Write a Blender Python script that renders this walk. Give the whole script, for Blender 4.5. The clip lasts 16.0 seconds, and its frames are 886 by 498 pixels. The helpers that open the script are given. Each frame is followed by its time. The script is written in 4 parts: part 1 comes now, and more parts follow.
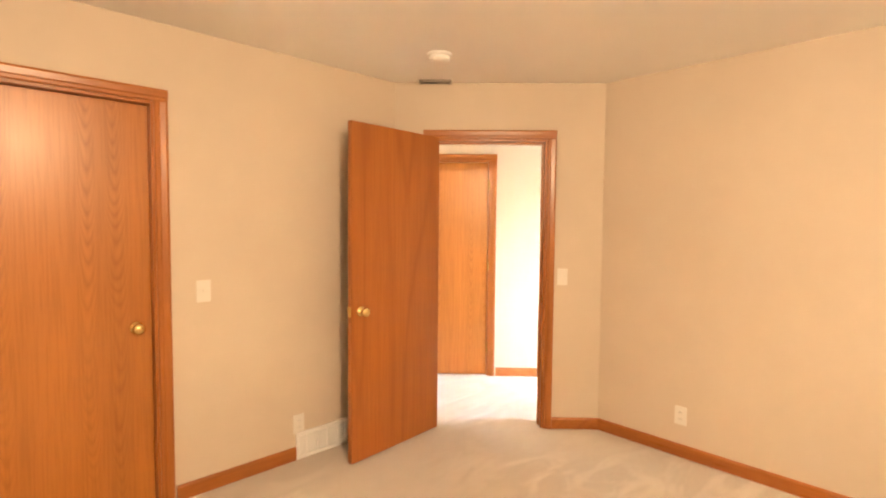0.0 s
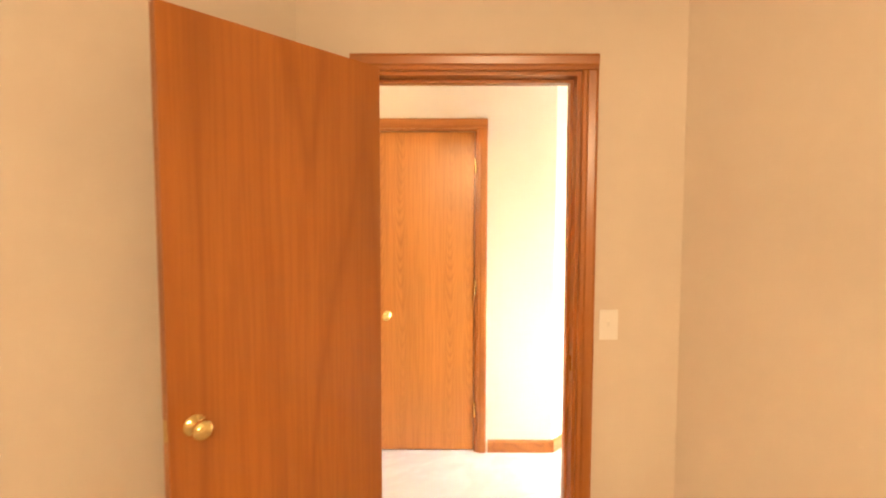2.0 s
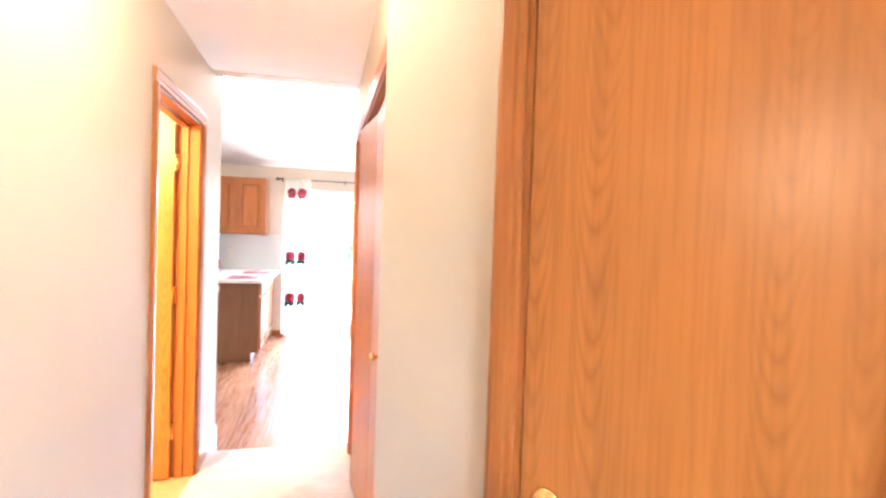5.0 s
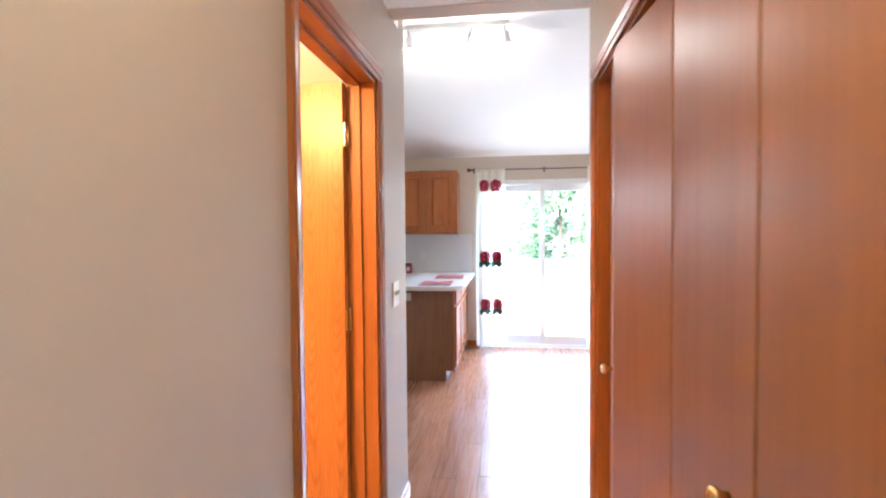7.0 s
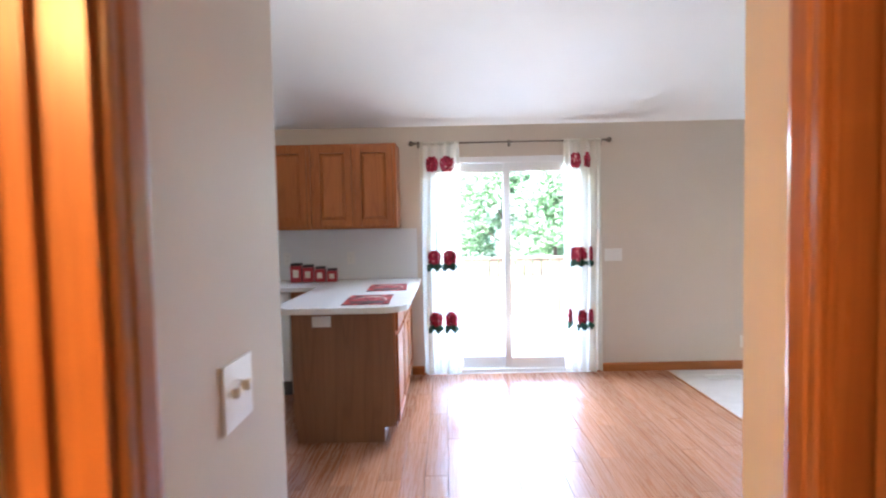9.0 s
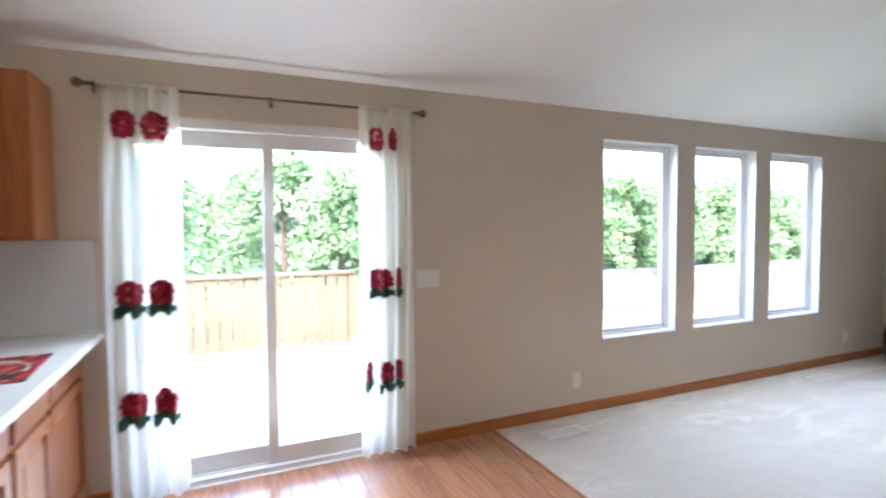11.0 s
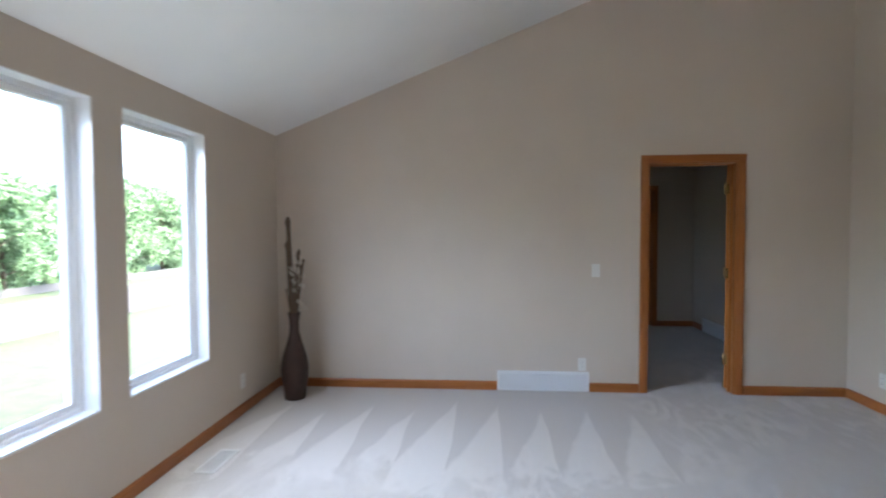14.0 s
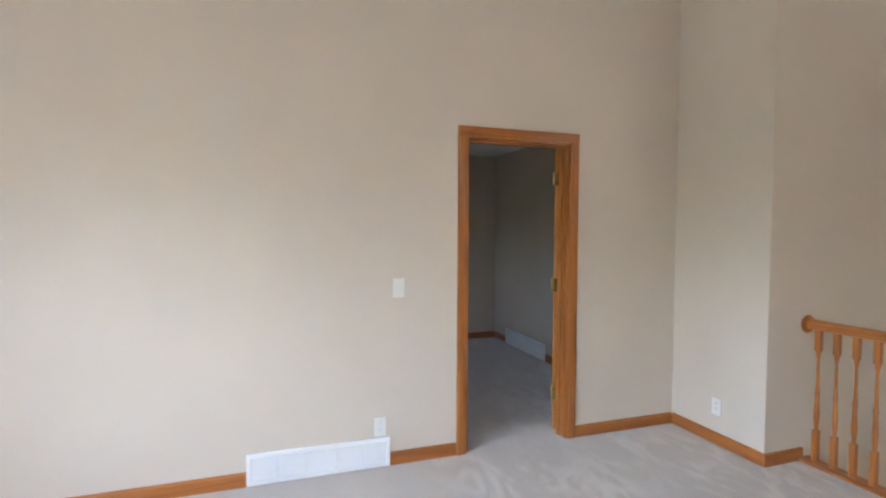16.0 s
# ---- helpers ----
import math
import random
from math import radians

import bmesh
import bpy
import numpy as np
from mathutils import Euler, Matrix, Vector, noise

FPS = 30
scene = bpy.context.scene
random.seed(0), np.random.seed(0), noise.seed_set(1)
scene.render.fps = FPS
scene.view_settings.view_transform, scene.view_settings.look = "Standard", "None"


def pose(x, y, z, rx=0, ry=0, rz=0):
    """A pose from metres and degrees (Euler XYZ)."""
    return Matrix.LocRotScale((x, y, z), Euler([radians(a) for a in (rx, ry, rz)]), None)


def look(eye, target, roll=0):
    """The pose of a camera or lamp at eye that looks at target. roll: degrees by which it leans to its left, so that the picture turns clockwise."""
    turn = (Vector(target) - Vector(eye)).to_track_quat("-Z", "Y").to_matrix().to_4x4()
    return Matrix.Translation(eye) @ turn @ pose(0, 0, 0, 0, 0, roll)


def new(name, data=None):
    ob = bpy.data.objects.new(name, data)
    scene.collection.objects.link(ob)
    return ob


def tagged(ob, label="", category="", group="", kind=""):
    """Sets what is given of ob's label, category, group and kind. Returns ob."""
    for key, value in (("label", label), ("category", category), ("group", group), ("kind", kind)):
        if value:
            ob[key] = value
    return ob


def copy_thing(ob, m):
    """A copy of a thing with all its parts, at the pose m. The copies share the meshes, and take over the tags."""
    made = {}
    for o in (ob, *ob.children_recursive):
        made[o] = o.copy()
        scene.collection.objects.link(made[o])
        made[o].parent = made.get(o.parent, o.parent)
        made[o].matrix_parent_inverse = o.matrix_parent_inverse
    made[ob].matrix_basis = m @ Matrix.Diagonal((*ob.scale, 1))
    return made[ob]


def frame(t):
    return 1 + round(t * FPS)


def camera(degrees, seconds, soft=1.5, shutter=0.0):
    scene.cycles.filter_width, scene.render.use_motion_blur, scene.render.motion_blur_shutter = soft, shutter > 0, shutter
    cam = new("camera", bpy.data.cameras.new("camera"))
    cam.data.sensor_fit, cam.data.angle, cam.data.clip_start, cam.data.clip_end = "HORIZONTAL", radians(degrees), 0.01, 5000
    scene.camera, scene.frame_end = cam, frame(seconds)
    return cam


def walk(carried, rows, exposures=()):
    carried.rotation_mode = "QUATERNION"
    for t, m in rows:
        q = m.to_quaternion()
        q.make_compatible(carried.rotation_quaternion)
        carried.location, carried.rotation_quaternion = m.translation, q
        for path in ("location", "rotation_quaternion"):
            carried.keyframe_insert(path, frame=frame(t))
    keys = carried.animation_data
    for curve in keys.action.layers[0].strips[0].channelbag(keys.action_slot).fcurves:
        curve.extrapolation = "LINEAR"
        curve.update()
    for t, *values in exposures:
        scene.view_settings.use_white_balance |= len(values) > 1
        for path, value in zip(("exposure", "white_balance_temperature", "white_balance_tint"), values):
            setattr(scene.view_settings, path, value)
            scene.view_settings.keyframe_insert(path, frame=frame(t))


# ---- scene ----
cam = camera(83.2, 16.0, soft=2.1, shutter=0.4)
PATH = [
    (0, (-2.098, -4.032, 1.451), (-0.714, -2.592, 1.345), 0.5),
    (0.5, (-1.809, -3.795, 1.476), (-0.425, -2.356, 1.353), 0.7),
    (1, (-1.493, -3.537, 1.473), (-0.12, -2.089, 1.34), 1.1),
    (1.1, (-1.444, -3.495, 1.467), (-0.073, -2.044, 1.335), 1.2),
    (1.5, (-1.185, -3.266, 1.459), (0.202, -1.83, 1.338), 1.3),
    (2, (-0.87, -2.999, 1.486), (0.538, -1.584, 1.361), 0.1),
    (2.5, (-0.547, -2.694, 1.457), (0.865, -1.281, 1.352), -0.2),
    (3, (-0.187, -2.46, 1.456), (1.132, -0.963, 1.329), 0.2),
    (3.5, (0.027, -2.169, 1.473), (1.31, -0.641, 1.346), 0.9),
    (4, (0.27, -1.957, 1.453), (1.365, -0.288, 1.339), -0.2),
    (4.5, (0.5, -1.739, 1.42), (1.253, 0.111, 1.326), 0.6),
    (5, (0.598, -1.512, 1.423), (1.063, 0.432, 1.379), 1.9),
    (5.2, (0.621, -1.416, 1.433), (0.969, 0.552, 1.354), 1.4),
    (7.5, (0.34, -0.067, 1.398), (0.056, 1.912, 1.336), -0.4),
    (8, (0.276, 0.288, 1.403), (0.046, 2.272, 1.292), -0.8),
    (10.3, (0.314, 2.106, 1.395), (0.765, 4.054, 1.331), -0.7),
    (10.5, (0.389, 2.272, 1.417), (0.936, 4.194, 1.339), -0.5),
    (11, (0.593, 2.683, 1.439), (1.403, 4.509, 1.351), -0.4),
    (11.5, (0.869, 3.012, 1.459), (1.969, 4.68, 1.387), -0.7),
    (12, (1.154, 3.325, 1.47), (2.586, 4.719, 1.401), -0.7),
    (12.5, (1.541, 3.557, 1.482), (3.218, 4.644, 1.391), -0.4),
    (13, (1.945, 3.685, 1.474), (3.782, 4.47, 1.377), -0.4),
    (13.5, (2.363, 3.802, 1.461), (4.306, 4.267, 1.369), -0.4),
    (14, (2.766, 3.809, 1.447), (4.758, 3.971, 1.372), -0.3),
    (14.5, (3.189, 3.797, 1.437), (5.183, 3.666, 1.366), 0.5),
    (15, (3.575, 3.78, 1.403), (5.537, 3.402, 1.334), 0.9),
    (15.5, (3.95, 3.697, 1.403), (5.871, 3.146, 1.335), 0.6),
    (16, (4.324, 3.548, 1.436), (6.214, 2.898, 1.36), 0.3),
]
EXPO = [(0.0, 6.75, 7150, 12), (2.0, 6.75, 7700, 12), (3.5, 6.85, 7400, 12), (4.5, 6.7, 6600, 12), (5.2, 6.65, 5700, 12), (7.3, 5.35, 5550, 11),
        (8.2, 5.25, 5500, 11), (10.3, 4.8, 6000, 11), (11.0, 4.55, 6000, 11), (12.0, 4.05, 5850, 10), (13.0, 4.18, 5800, 10), (14.5, 4.65, 6100, 12), (16.0, 5.42, 6300, 12)]
walk(cam, [(t, look(eye, target, roll)) for t, eye, target, roll in PATH], EXPO)

# ---- world, sun, lamps ----
world = bpy.data.worlds.new("sky")
scene.world = world
world.use_nodes = True
wn, wl = world.node_tree.nodes, world.node_tree.links
wn.clear()
sky = wn.new("ShaderNodeTexSky")
sky.sky_type = "NISHITA"
sky.sun_disc = False
sky.sun_elevation = radians(52)
sky.sun_rotation = radians(200)
sky.dust_density = 4.0
sky.air_density = 1.0
bgn = wn.new("ShaderNodeBackground")
bgn.inputs[1].default_value = 0.15
won = wn.new("ShaderNodeOutputWorld")
wl.new(sky.outputs[0], bgn.inputs[0])
wl.new(bgn.outputs[0], won.inputs[0])

def lamp(name, kind, place, energy, color, size=0.1):
    d = bpy.data.lights.new(name, kind)
    d.energy, d.color = energy, color
    if kind == "POINT":
        d.shadow_soft_size = size
    ob = new(name, d)
    ob.matrix_world = place
    return ob

sun = lamp("sun", "SUN", look((0, 0, 0), (0.25, 0.62, -0.95)), 0.28, (1, 0.95, 0.88))
sun.data.angle = radians(10)
lamp("hall_bulb", "POINT", pose(0.36, -0.12, 2.25), 0.31, (1, 0.80, 0.52), 0.07)
lamp("bath_bulb", "POINT", pose(-1.0, 0.2, 2.15), 4.2, (1, 0.52, 0.16), 0.1)
lamp("bedroom_bulb", "POINT", pose(-1.8, -4.6, 2.18), 2.0, (1, 0.75, 0.50), 0.12)

lamp("track_bulb_1", "POINT", pose(-0.38, 3.70, 2.84), 0.26, (1, 0.88, 0.72), 0.04)
lamp("track_bulb_2", "POINT", pose(0.18, 3.70, 2.84), 0.26, (1, 0.88, 0.72), 0.04)


def daylight_fill(name, x, y, z, width, tilt, watts, color, turn=0.0):
    """Added fill lamp for sky or ground light at an opening; tilt 0 faces down, 180 up."""
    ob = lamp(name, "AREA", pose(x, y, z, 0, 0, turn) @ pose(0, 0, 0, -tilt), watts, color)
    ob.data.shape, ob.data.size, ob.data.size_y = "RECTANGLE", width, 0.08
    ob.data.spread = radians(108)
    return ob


# Added lamps: sky fill at each window head, upward ground-bounce fill at each sill.
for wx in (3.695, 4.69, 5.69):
    daylight_fill("window_skylight", wx, 5.735, 2.06, 0.66, 37, 0.55, (0.86, 0.94, 1.0))
    daylight_fill("window_groundlight", wx, 5.725, 0.63, 0.66, 150, 0.09, (0.95, 1.0, 0.90))
# The same two added fill lamps for the glass door.
daylight_fill("door_sky_fill", 0.88, 5.70, 1.95, 0.95, 37, 1.1, (0.86, 0.94, 1.0))
daylight_fill("door_ground_fill", 0.88, 5.70, 0.10, 0.95, 150, 0.35, (0.97, 1.0, 0.93))
landing = lamp("landing_window_light", "AREA", pose(2.52, -3.18, 1.4, 90, 0, 0), 0.30, (0.95, 0.98, 1.0))
landing.data.shape, landing.data.size, landing.data.size_y = "RECTANGLE", 0.78, 1.15

# ---- materials ----
class Nodes:
    def __init__(self, name, rough=0.5, metal=0.0):
        self.m = bpy.data.materials.new(name)
        self.m.use_nodes = True
        self.t = self.m.node_tree
        self.b = self.t.nodes["Principled BSDF"]
        self.b.inputs["Roughness"].default_value = rough
        self.b.inputs["Metallic"].default_value = metal

    def n(self, kind, **kw):
        nd = self.t.nodes.new("ShaderNode" + kind)
        for k, v in kw.items():
            nd.inputs[k.replace("_", " ")].default_value = v
        return nd

    def link(self, a, b):
        self.t.links.new(a, b)

    def coords(self, scale=(1, 1, 1), obj=True):
        tc = self.n("TexCoord")
        mp = self.n("Mapping")
        mp.inputs["Scale"].default_value = scale
        self.link(tc.outputs["Object" if obj else "Generated"], mp.inputs[0])
        return mp.outputs[0]

    def world_coords(self, scale=(1, 1, 1)):
        g = self.n("NewGeometry")
        mp = self.n("Mapping")
        mp.inputs["Scale"].default_value = scale
        self.link(g.outputs["Position"], mp.inputs[0])
        return mp.outputs[0]

    def noise(self, vec, scale, detail=3, rough=0.55, dist=0.0):
        nd = self.n("TexNoise", Scale=scale, Detail=detail, Roughness=rough, Distortion=dist)
        self.link(vec, nd.inputs["Vector"])
        return nd.outputs["Fac"]

    def ramp(self, fac, stops):
        r = self.n("ValToRGB")
        els = r.color_ramp.elements
        while len(els) < len(stops):
            els.new(0.5)
        for e, (p, c) in zip(els, stops):
            e.position, e.color = p, (*c, 1)
        self.link(fac, r.inputs[0])
        return r.outputs[0]

    def mix(self, fac, a, b, mode="MIX"):
        mx = self.t.nodes.new("ShaderNodeMix")
        mx.data_type, mx.blend_type = "RGBA", mode
        for sock, v in ((mx.inputs[0], fac), (mx.inputs[6], a), (mx.inputs[7], b)):
            if hasattr(v, "is_linked"):
                self.link(v, sock)
            else:
                sock.default_value = v if isinstance(v, (int, float)) else (*v, 1)
        return mx.outputs[2]

    def color(self, c):
        if hasattr(c, "is_linked"):
            self.link(c, self.b.inputs["Base Color"])
        else:
            self.b.inputs["Base Color"].default_value = (*c, 1)

    def bump(self, fac, strength=0.2, dist=0.01):
        bp = self.n("Bump", Strength=strength, Distance=dist)
        self.link(fac, bp.inputs["Height"])
        self.link(bp.outputs[0], self.b.inputs["Normal"])

    def rough(self, fac, a, b):
        mr = self.n("MapRange")
        mr.inputs["To Min"].default_value, mr.inputs["To Max"].default_value = a, b
        self.link(fac, mr.inputs[0])
        self.link(mr.outputs[0], self.b.inputs["Roughness"])


def paint(name, c, rough=0.6, grain=260.0, bump=0.12):
    k = Nodes(name, rough)
    v = k.world_coords()
    big = k.noise(v, 0.9, 3)
    d = tuple(x * 0.94 for x in c)
    k.color(k.ramp(big, [(0.35, d), (0.65, c)]))
    k.bump(k.noise(v, grain, 3), bump, 0.002)
    return k.m


def oak(name, dark, light, axis="z", scale=1.0, rough=0.33, cathedral=True):
    """Flat-sawn oak veneer: long grain with nested arches, and fine pores."""
    k = Nodes(name, rough)
    st = {"z": (9, 9, 0.75), "x": (0.75, 9, 9), "y": (9, 0.75, 9)}[axis]
    fine = {"z": (90, 90, 2.2), "x": (2.2, 90, 90), "y": (90, 2.2, 90)}[axis]
    tc = k.n("TexCoord")
    inf = k.n("ObjectInfo")
    ad = k.n("VectorMath")
    ad.operation = "MULTIPLY_ADD"
    k.link(inf.outputs["Random"], ad.inputs[0])
    ad.inputs[1].default_value = (3.7, 5.1, 7.3)
    k.link(tc.outputs["Object"], ad.inputs[2])
    def mp(s):
        m_ = k.n("Mapping")
        m_.inputs["Scale"].default_value = tuple(q * scale for q in s)
        k.link(ad.outputs[0], m_.inputs[0])
        return m_.outputs[0]
    a = mp(st)
    base = k.noise(a, 0.42, 1.5, 0.4, 0.3)
    mul = k.n("Math")
    mul.operation = "MULTIPLY"
    mul.inputs[1].default_value = 13.0 if cathedral else 5.0
    k.link(base, mul.inputs[0])
    fr = k.n("Math")
    fr.operation = "PINGPONG"
    fr.inputs[1].default_value = 0.5
    k.link(mul.outputs[0], fr.inputs[0])
    pores = k.noise(mp(fine), 1.0, 3, 0.65)
    broad = k.noise(mp(tuple(q * 0.25 for q in st)), 1.0, 2)
    rings = k.ramp(fr.outputs[0], [(0.0, (0.55,) * 3), (0.16, (0.12,) * 3), (0.5, (0.0,) * 3)])
    c1 = k.mix(k.ramp(broad, [(0.35, (0, 0, 0)), (0.65, (1, 1, 1))]), tuple(0.86 * x for x in light), light)
    c2 = k.mix(rings, c1, dark)
    pf = k.ramp(pores, [(0.42, (0.3,) * 3), (0.56, (0.0,) * 3)])
    k.color(k.mix(pf, c2, dark))
    k.bump(pores, 0.08, 0.001)
    k.rough(pores, rough + 0.08, rough - 0.05)
    return k.m


def veneer(name, dark, light, rough=0.3):
    """Book-matched flat-sawn veneer: nested arches in two mirrored columns on faint straight grain."""
    k = Nodes(name, rough)
    tc = k.n("TexCoord")
    inf = k.n("ObjectInfo")
    sep = k.n("SeparateXYZ")
    k.link(tc.outputs["Object"], sep.inputs[0])
    def math_(op, a, b=None, c=None):
        m_ = k.n("Math")
        m_.operation = op
        for sock, v in zip(m_.inputs, (a, b, c)):
            if v is None:
                continue
            if hasattr(v, "is_linked"):
                k.link(v, sock)
            else:
                sock.default_value = v
        return m_.outputs[0]
    def mp(sc):
        m_ = k.n("Mapping")
        m_.inputs["Scale"].default_value = sc
        ad = k.n("VectorMath")
        ad.operation = "MULTIPLY_ADD"
        k.link(inf.outputs["Random"], ad.inputs[0])
        ad.inputs[1].default_value = (3.7, 5.1, 7.3)
        k.link(tc.outputs["Object"], ad.inputs[2])
        k.link(ad.outputs[0], m_.inputs[0])
        return m_.outputs[0]
    wob = k.noise(mp((5, 5, 1.3)), 1.0, 2)
    x = math_("MULTIPLY_ADD", wob, 0.05, sep.outputs[0])
    t = math_("PINGPONG", math_("ADD", x, 0.10), 0.215)
    u = math_("SUBTRACT", t, 0.155)
    par = math_("MULTIPLY", math_("MULTIPLY", u, u), -260.0)
    f = math_("ADD", math_("MULTIPLY_ADD", sep.outputs[2], 2.3, par), math_("MULTIPLY", wob, 1.3))
    ring = math_("PINGPONG", math_("MULTIPLY", f, 5.0), 0.5)
    near = math_("SUBTRACT", 1.0, math_("MULTIPLY", math_("ABSOLUTE", u), 12.0))
    patch = k.ramp(k.noise(mp((1.2, 1.2, 0.9)), 1.0, 1), [(0.40, (0.35,) * 3), (0.58, (0.95,) * 3)])
    lines = k.ramp(ring, [(0.0, (0.6,) * 3), (0.2, (0.2,) * 3), (0.45, (0.0,) * 3)])
    cl = k.n("Clamp")
    k.link(near, cl.inputs[0])
    pores = k.noise(mp((130, 130, 3.0)), 1.0, 3, 0.6)
    broad = k.noise(mp((6, 6, 0.3)), 1.0, 2)
    c1 = k.mix(k.ramp(broad, [(0.35, (0, 0, 0)), (0.65, (1, 1, 1))]), tuple(0.88 * q for q in light), light)
    fac = math_("MULTIPLY", math_("MULTIPLY", lines, cl.outputs[0]), patch)
    c2 = k.mix(fac, c1, dark)
    k.color(k.mix(k.ramp(pores, [(0.40, (0.30,) * 3), (0.54, (0.0,) * 3)]), c2, dark))
    k.bump(pores, 0.05, 0.001)
    k.rough(pores, rough + 0.08, rough - 0.04)
    return k.m


WALL = paint("beige_wall_paint", (0.62, 0.535, 0.44))
CEIL = paint("white_ceiling_texture", (0.86, 0.855, 0.84), 0.8, 90.0, 0.5)
WHITE = paint("white_enamel", (0.85, 0.85, 0.84), 0.35, 400.0, 0.03)
VINYL = paint("white_vinyl", (0.86, 0.86, 0.85), 0.4, 300.0, 0.03)
PLAST = paint("ivory_plastic", (0.75, 0.73, 0.68), 0.35, 500.0, 0.02)
DOORW = veneer("oak_door_veneer", (0.25, 0.08, 0.015), (0.47, 0.178, 0.038))
TRIM = oak("oak_trim", (0.24, 0.074, 0.015), (0.43, 0.150, 0.034), "z", 1.6, 0.28, False)
TRIMX = oak("oak_trim_along_x", (0.24, 0.074, 0.015), (0.43, 0.150, 0.034), "x", 1.6, 0.28, False)
TRIMY = oak("oak_trim_along_y", (0.24, 0.074, 0.015), (0.43, 0.150, 0.034), "y", 1.6, 0.28, False)
CABW = oak("oak_cabinet", (0.24, 0.068, 0.016), (0.42, 0.138, 0.036), "z", 1.5, 0.3)
DOORP = oak("plain_sliced_oak_door", (0.25, 0.075, 0.014), (0.40, 0.135, 0.028), "z", 1.0, 0.3, False)
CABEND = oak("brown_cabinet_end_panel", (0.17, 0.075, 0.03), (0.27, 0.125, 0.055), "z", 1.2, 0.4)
LAMINATE = oak("laminate_floor", (0.33, 0.14, 0.07), (0.45, 0.205, 0.11), "y", 1.3, 0.26, False)
LAMINATE.node_tree.nodes["Principled BSDF"].inputs["Coat Weight"].default_value = 0.7
LAMINATE.node_tree.nodes["Principled BSDF"].inputs["Coat Roughness"].default_value = 0.16
def strip_tone(mat):
    """Gives each plank a tone of its own."""
    t = mat.node_tree
    b = t.nodes["Principled BSDF"]
    src = b.inputs["Base Color"].links[0].from_socket
    inf = t.nodes.new("ShaderNodeObjectInfo")
    hsv = t.nodes.new("ShaderNodeHueSaturation")
    mr = t.nodes.new("ShaderNodeMapRange")
    mr.inputs["To Min"].default_value, mr.inputs["To Max"].default_value = 0.84, 1.08
    t.links.new(inf.outputs["Random"], mr.inputs[0])
    t.links.new(mr.outputs[0], hsv.inputs["Value"])
    t.links.new(src, hsv.inputs["Color"])
    t.links.new(hsv.outputs[0], b.inputs["Base Color"])
strip_tone(LAMINATE)
DECKW = oak("deck_lumber", (0.075, 0.052, 0.032), (0.125, 0.088, 0.055), "z", 1.0, 0.7, False)


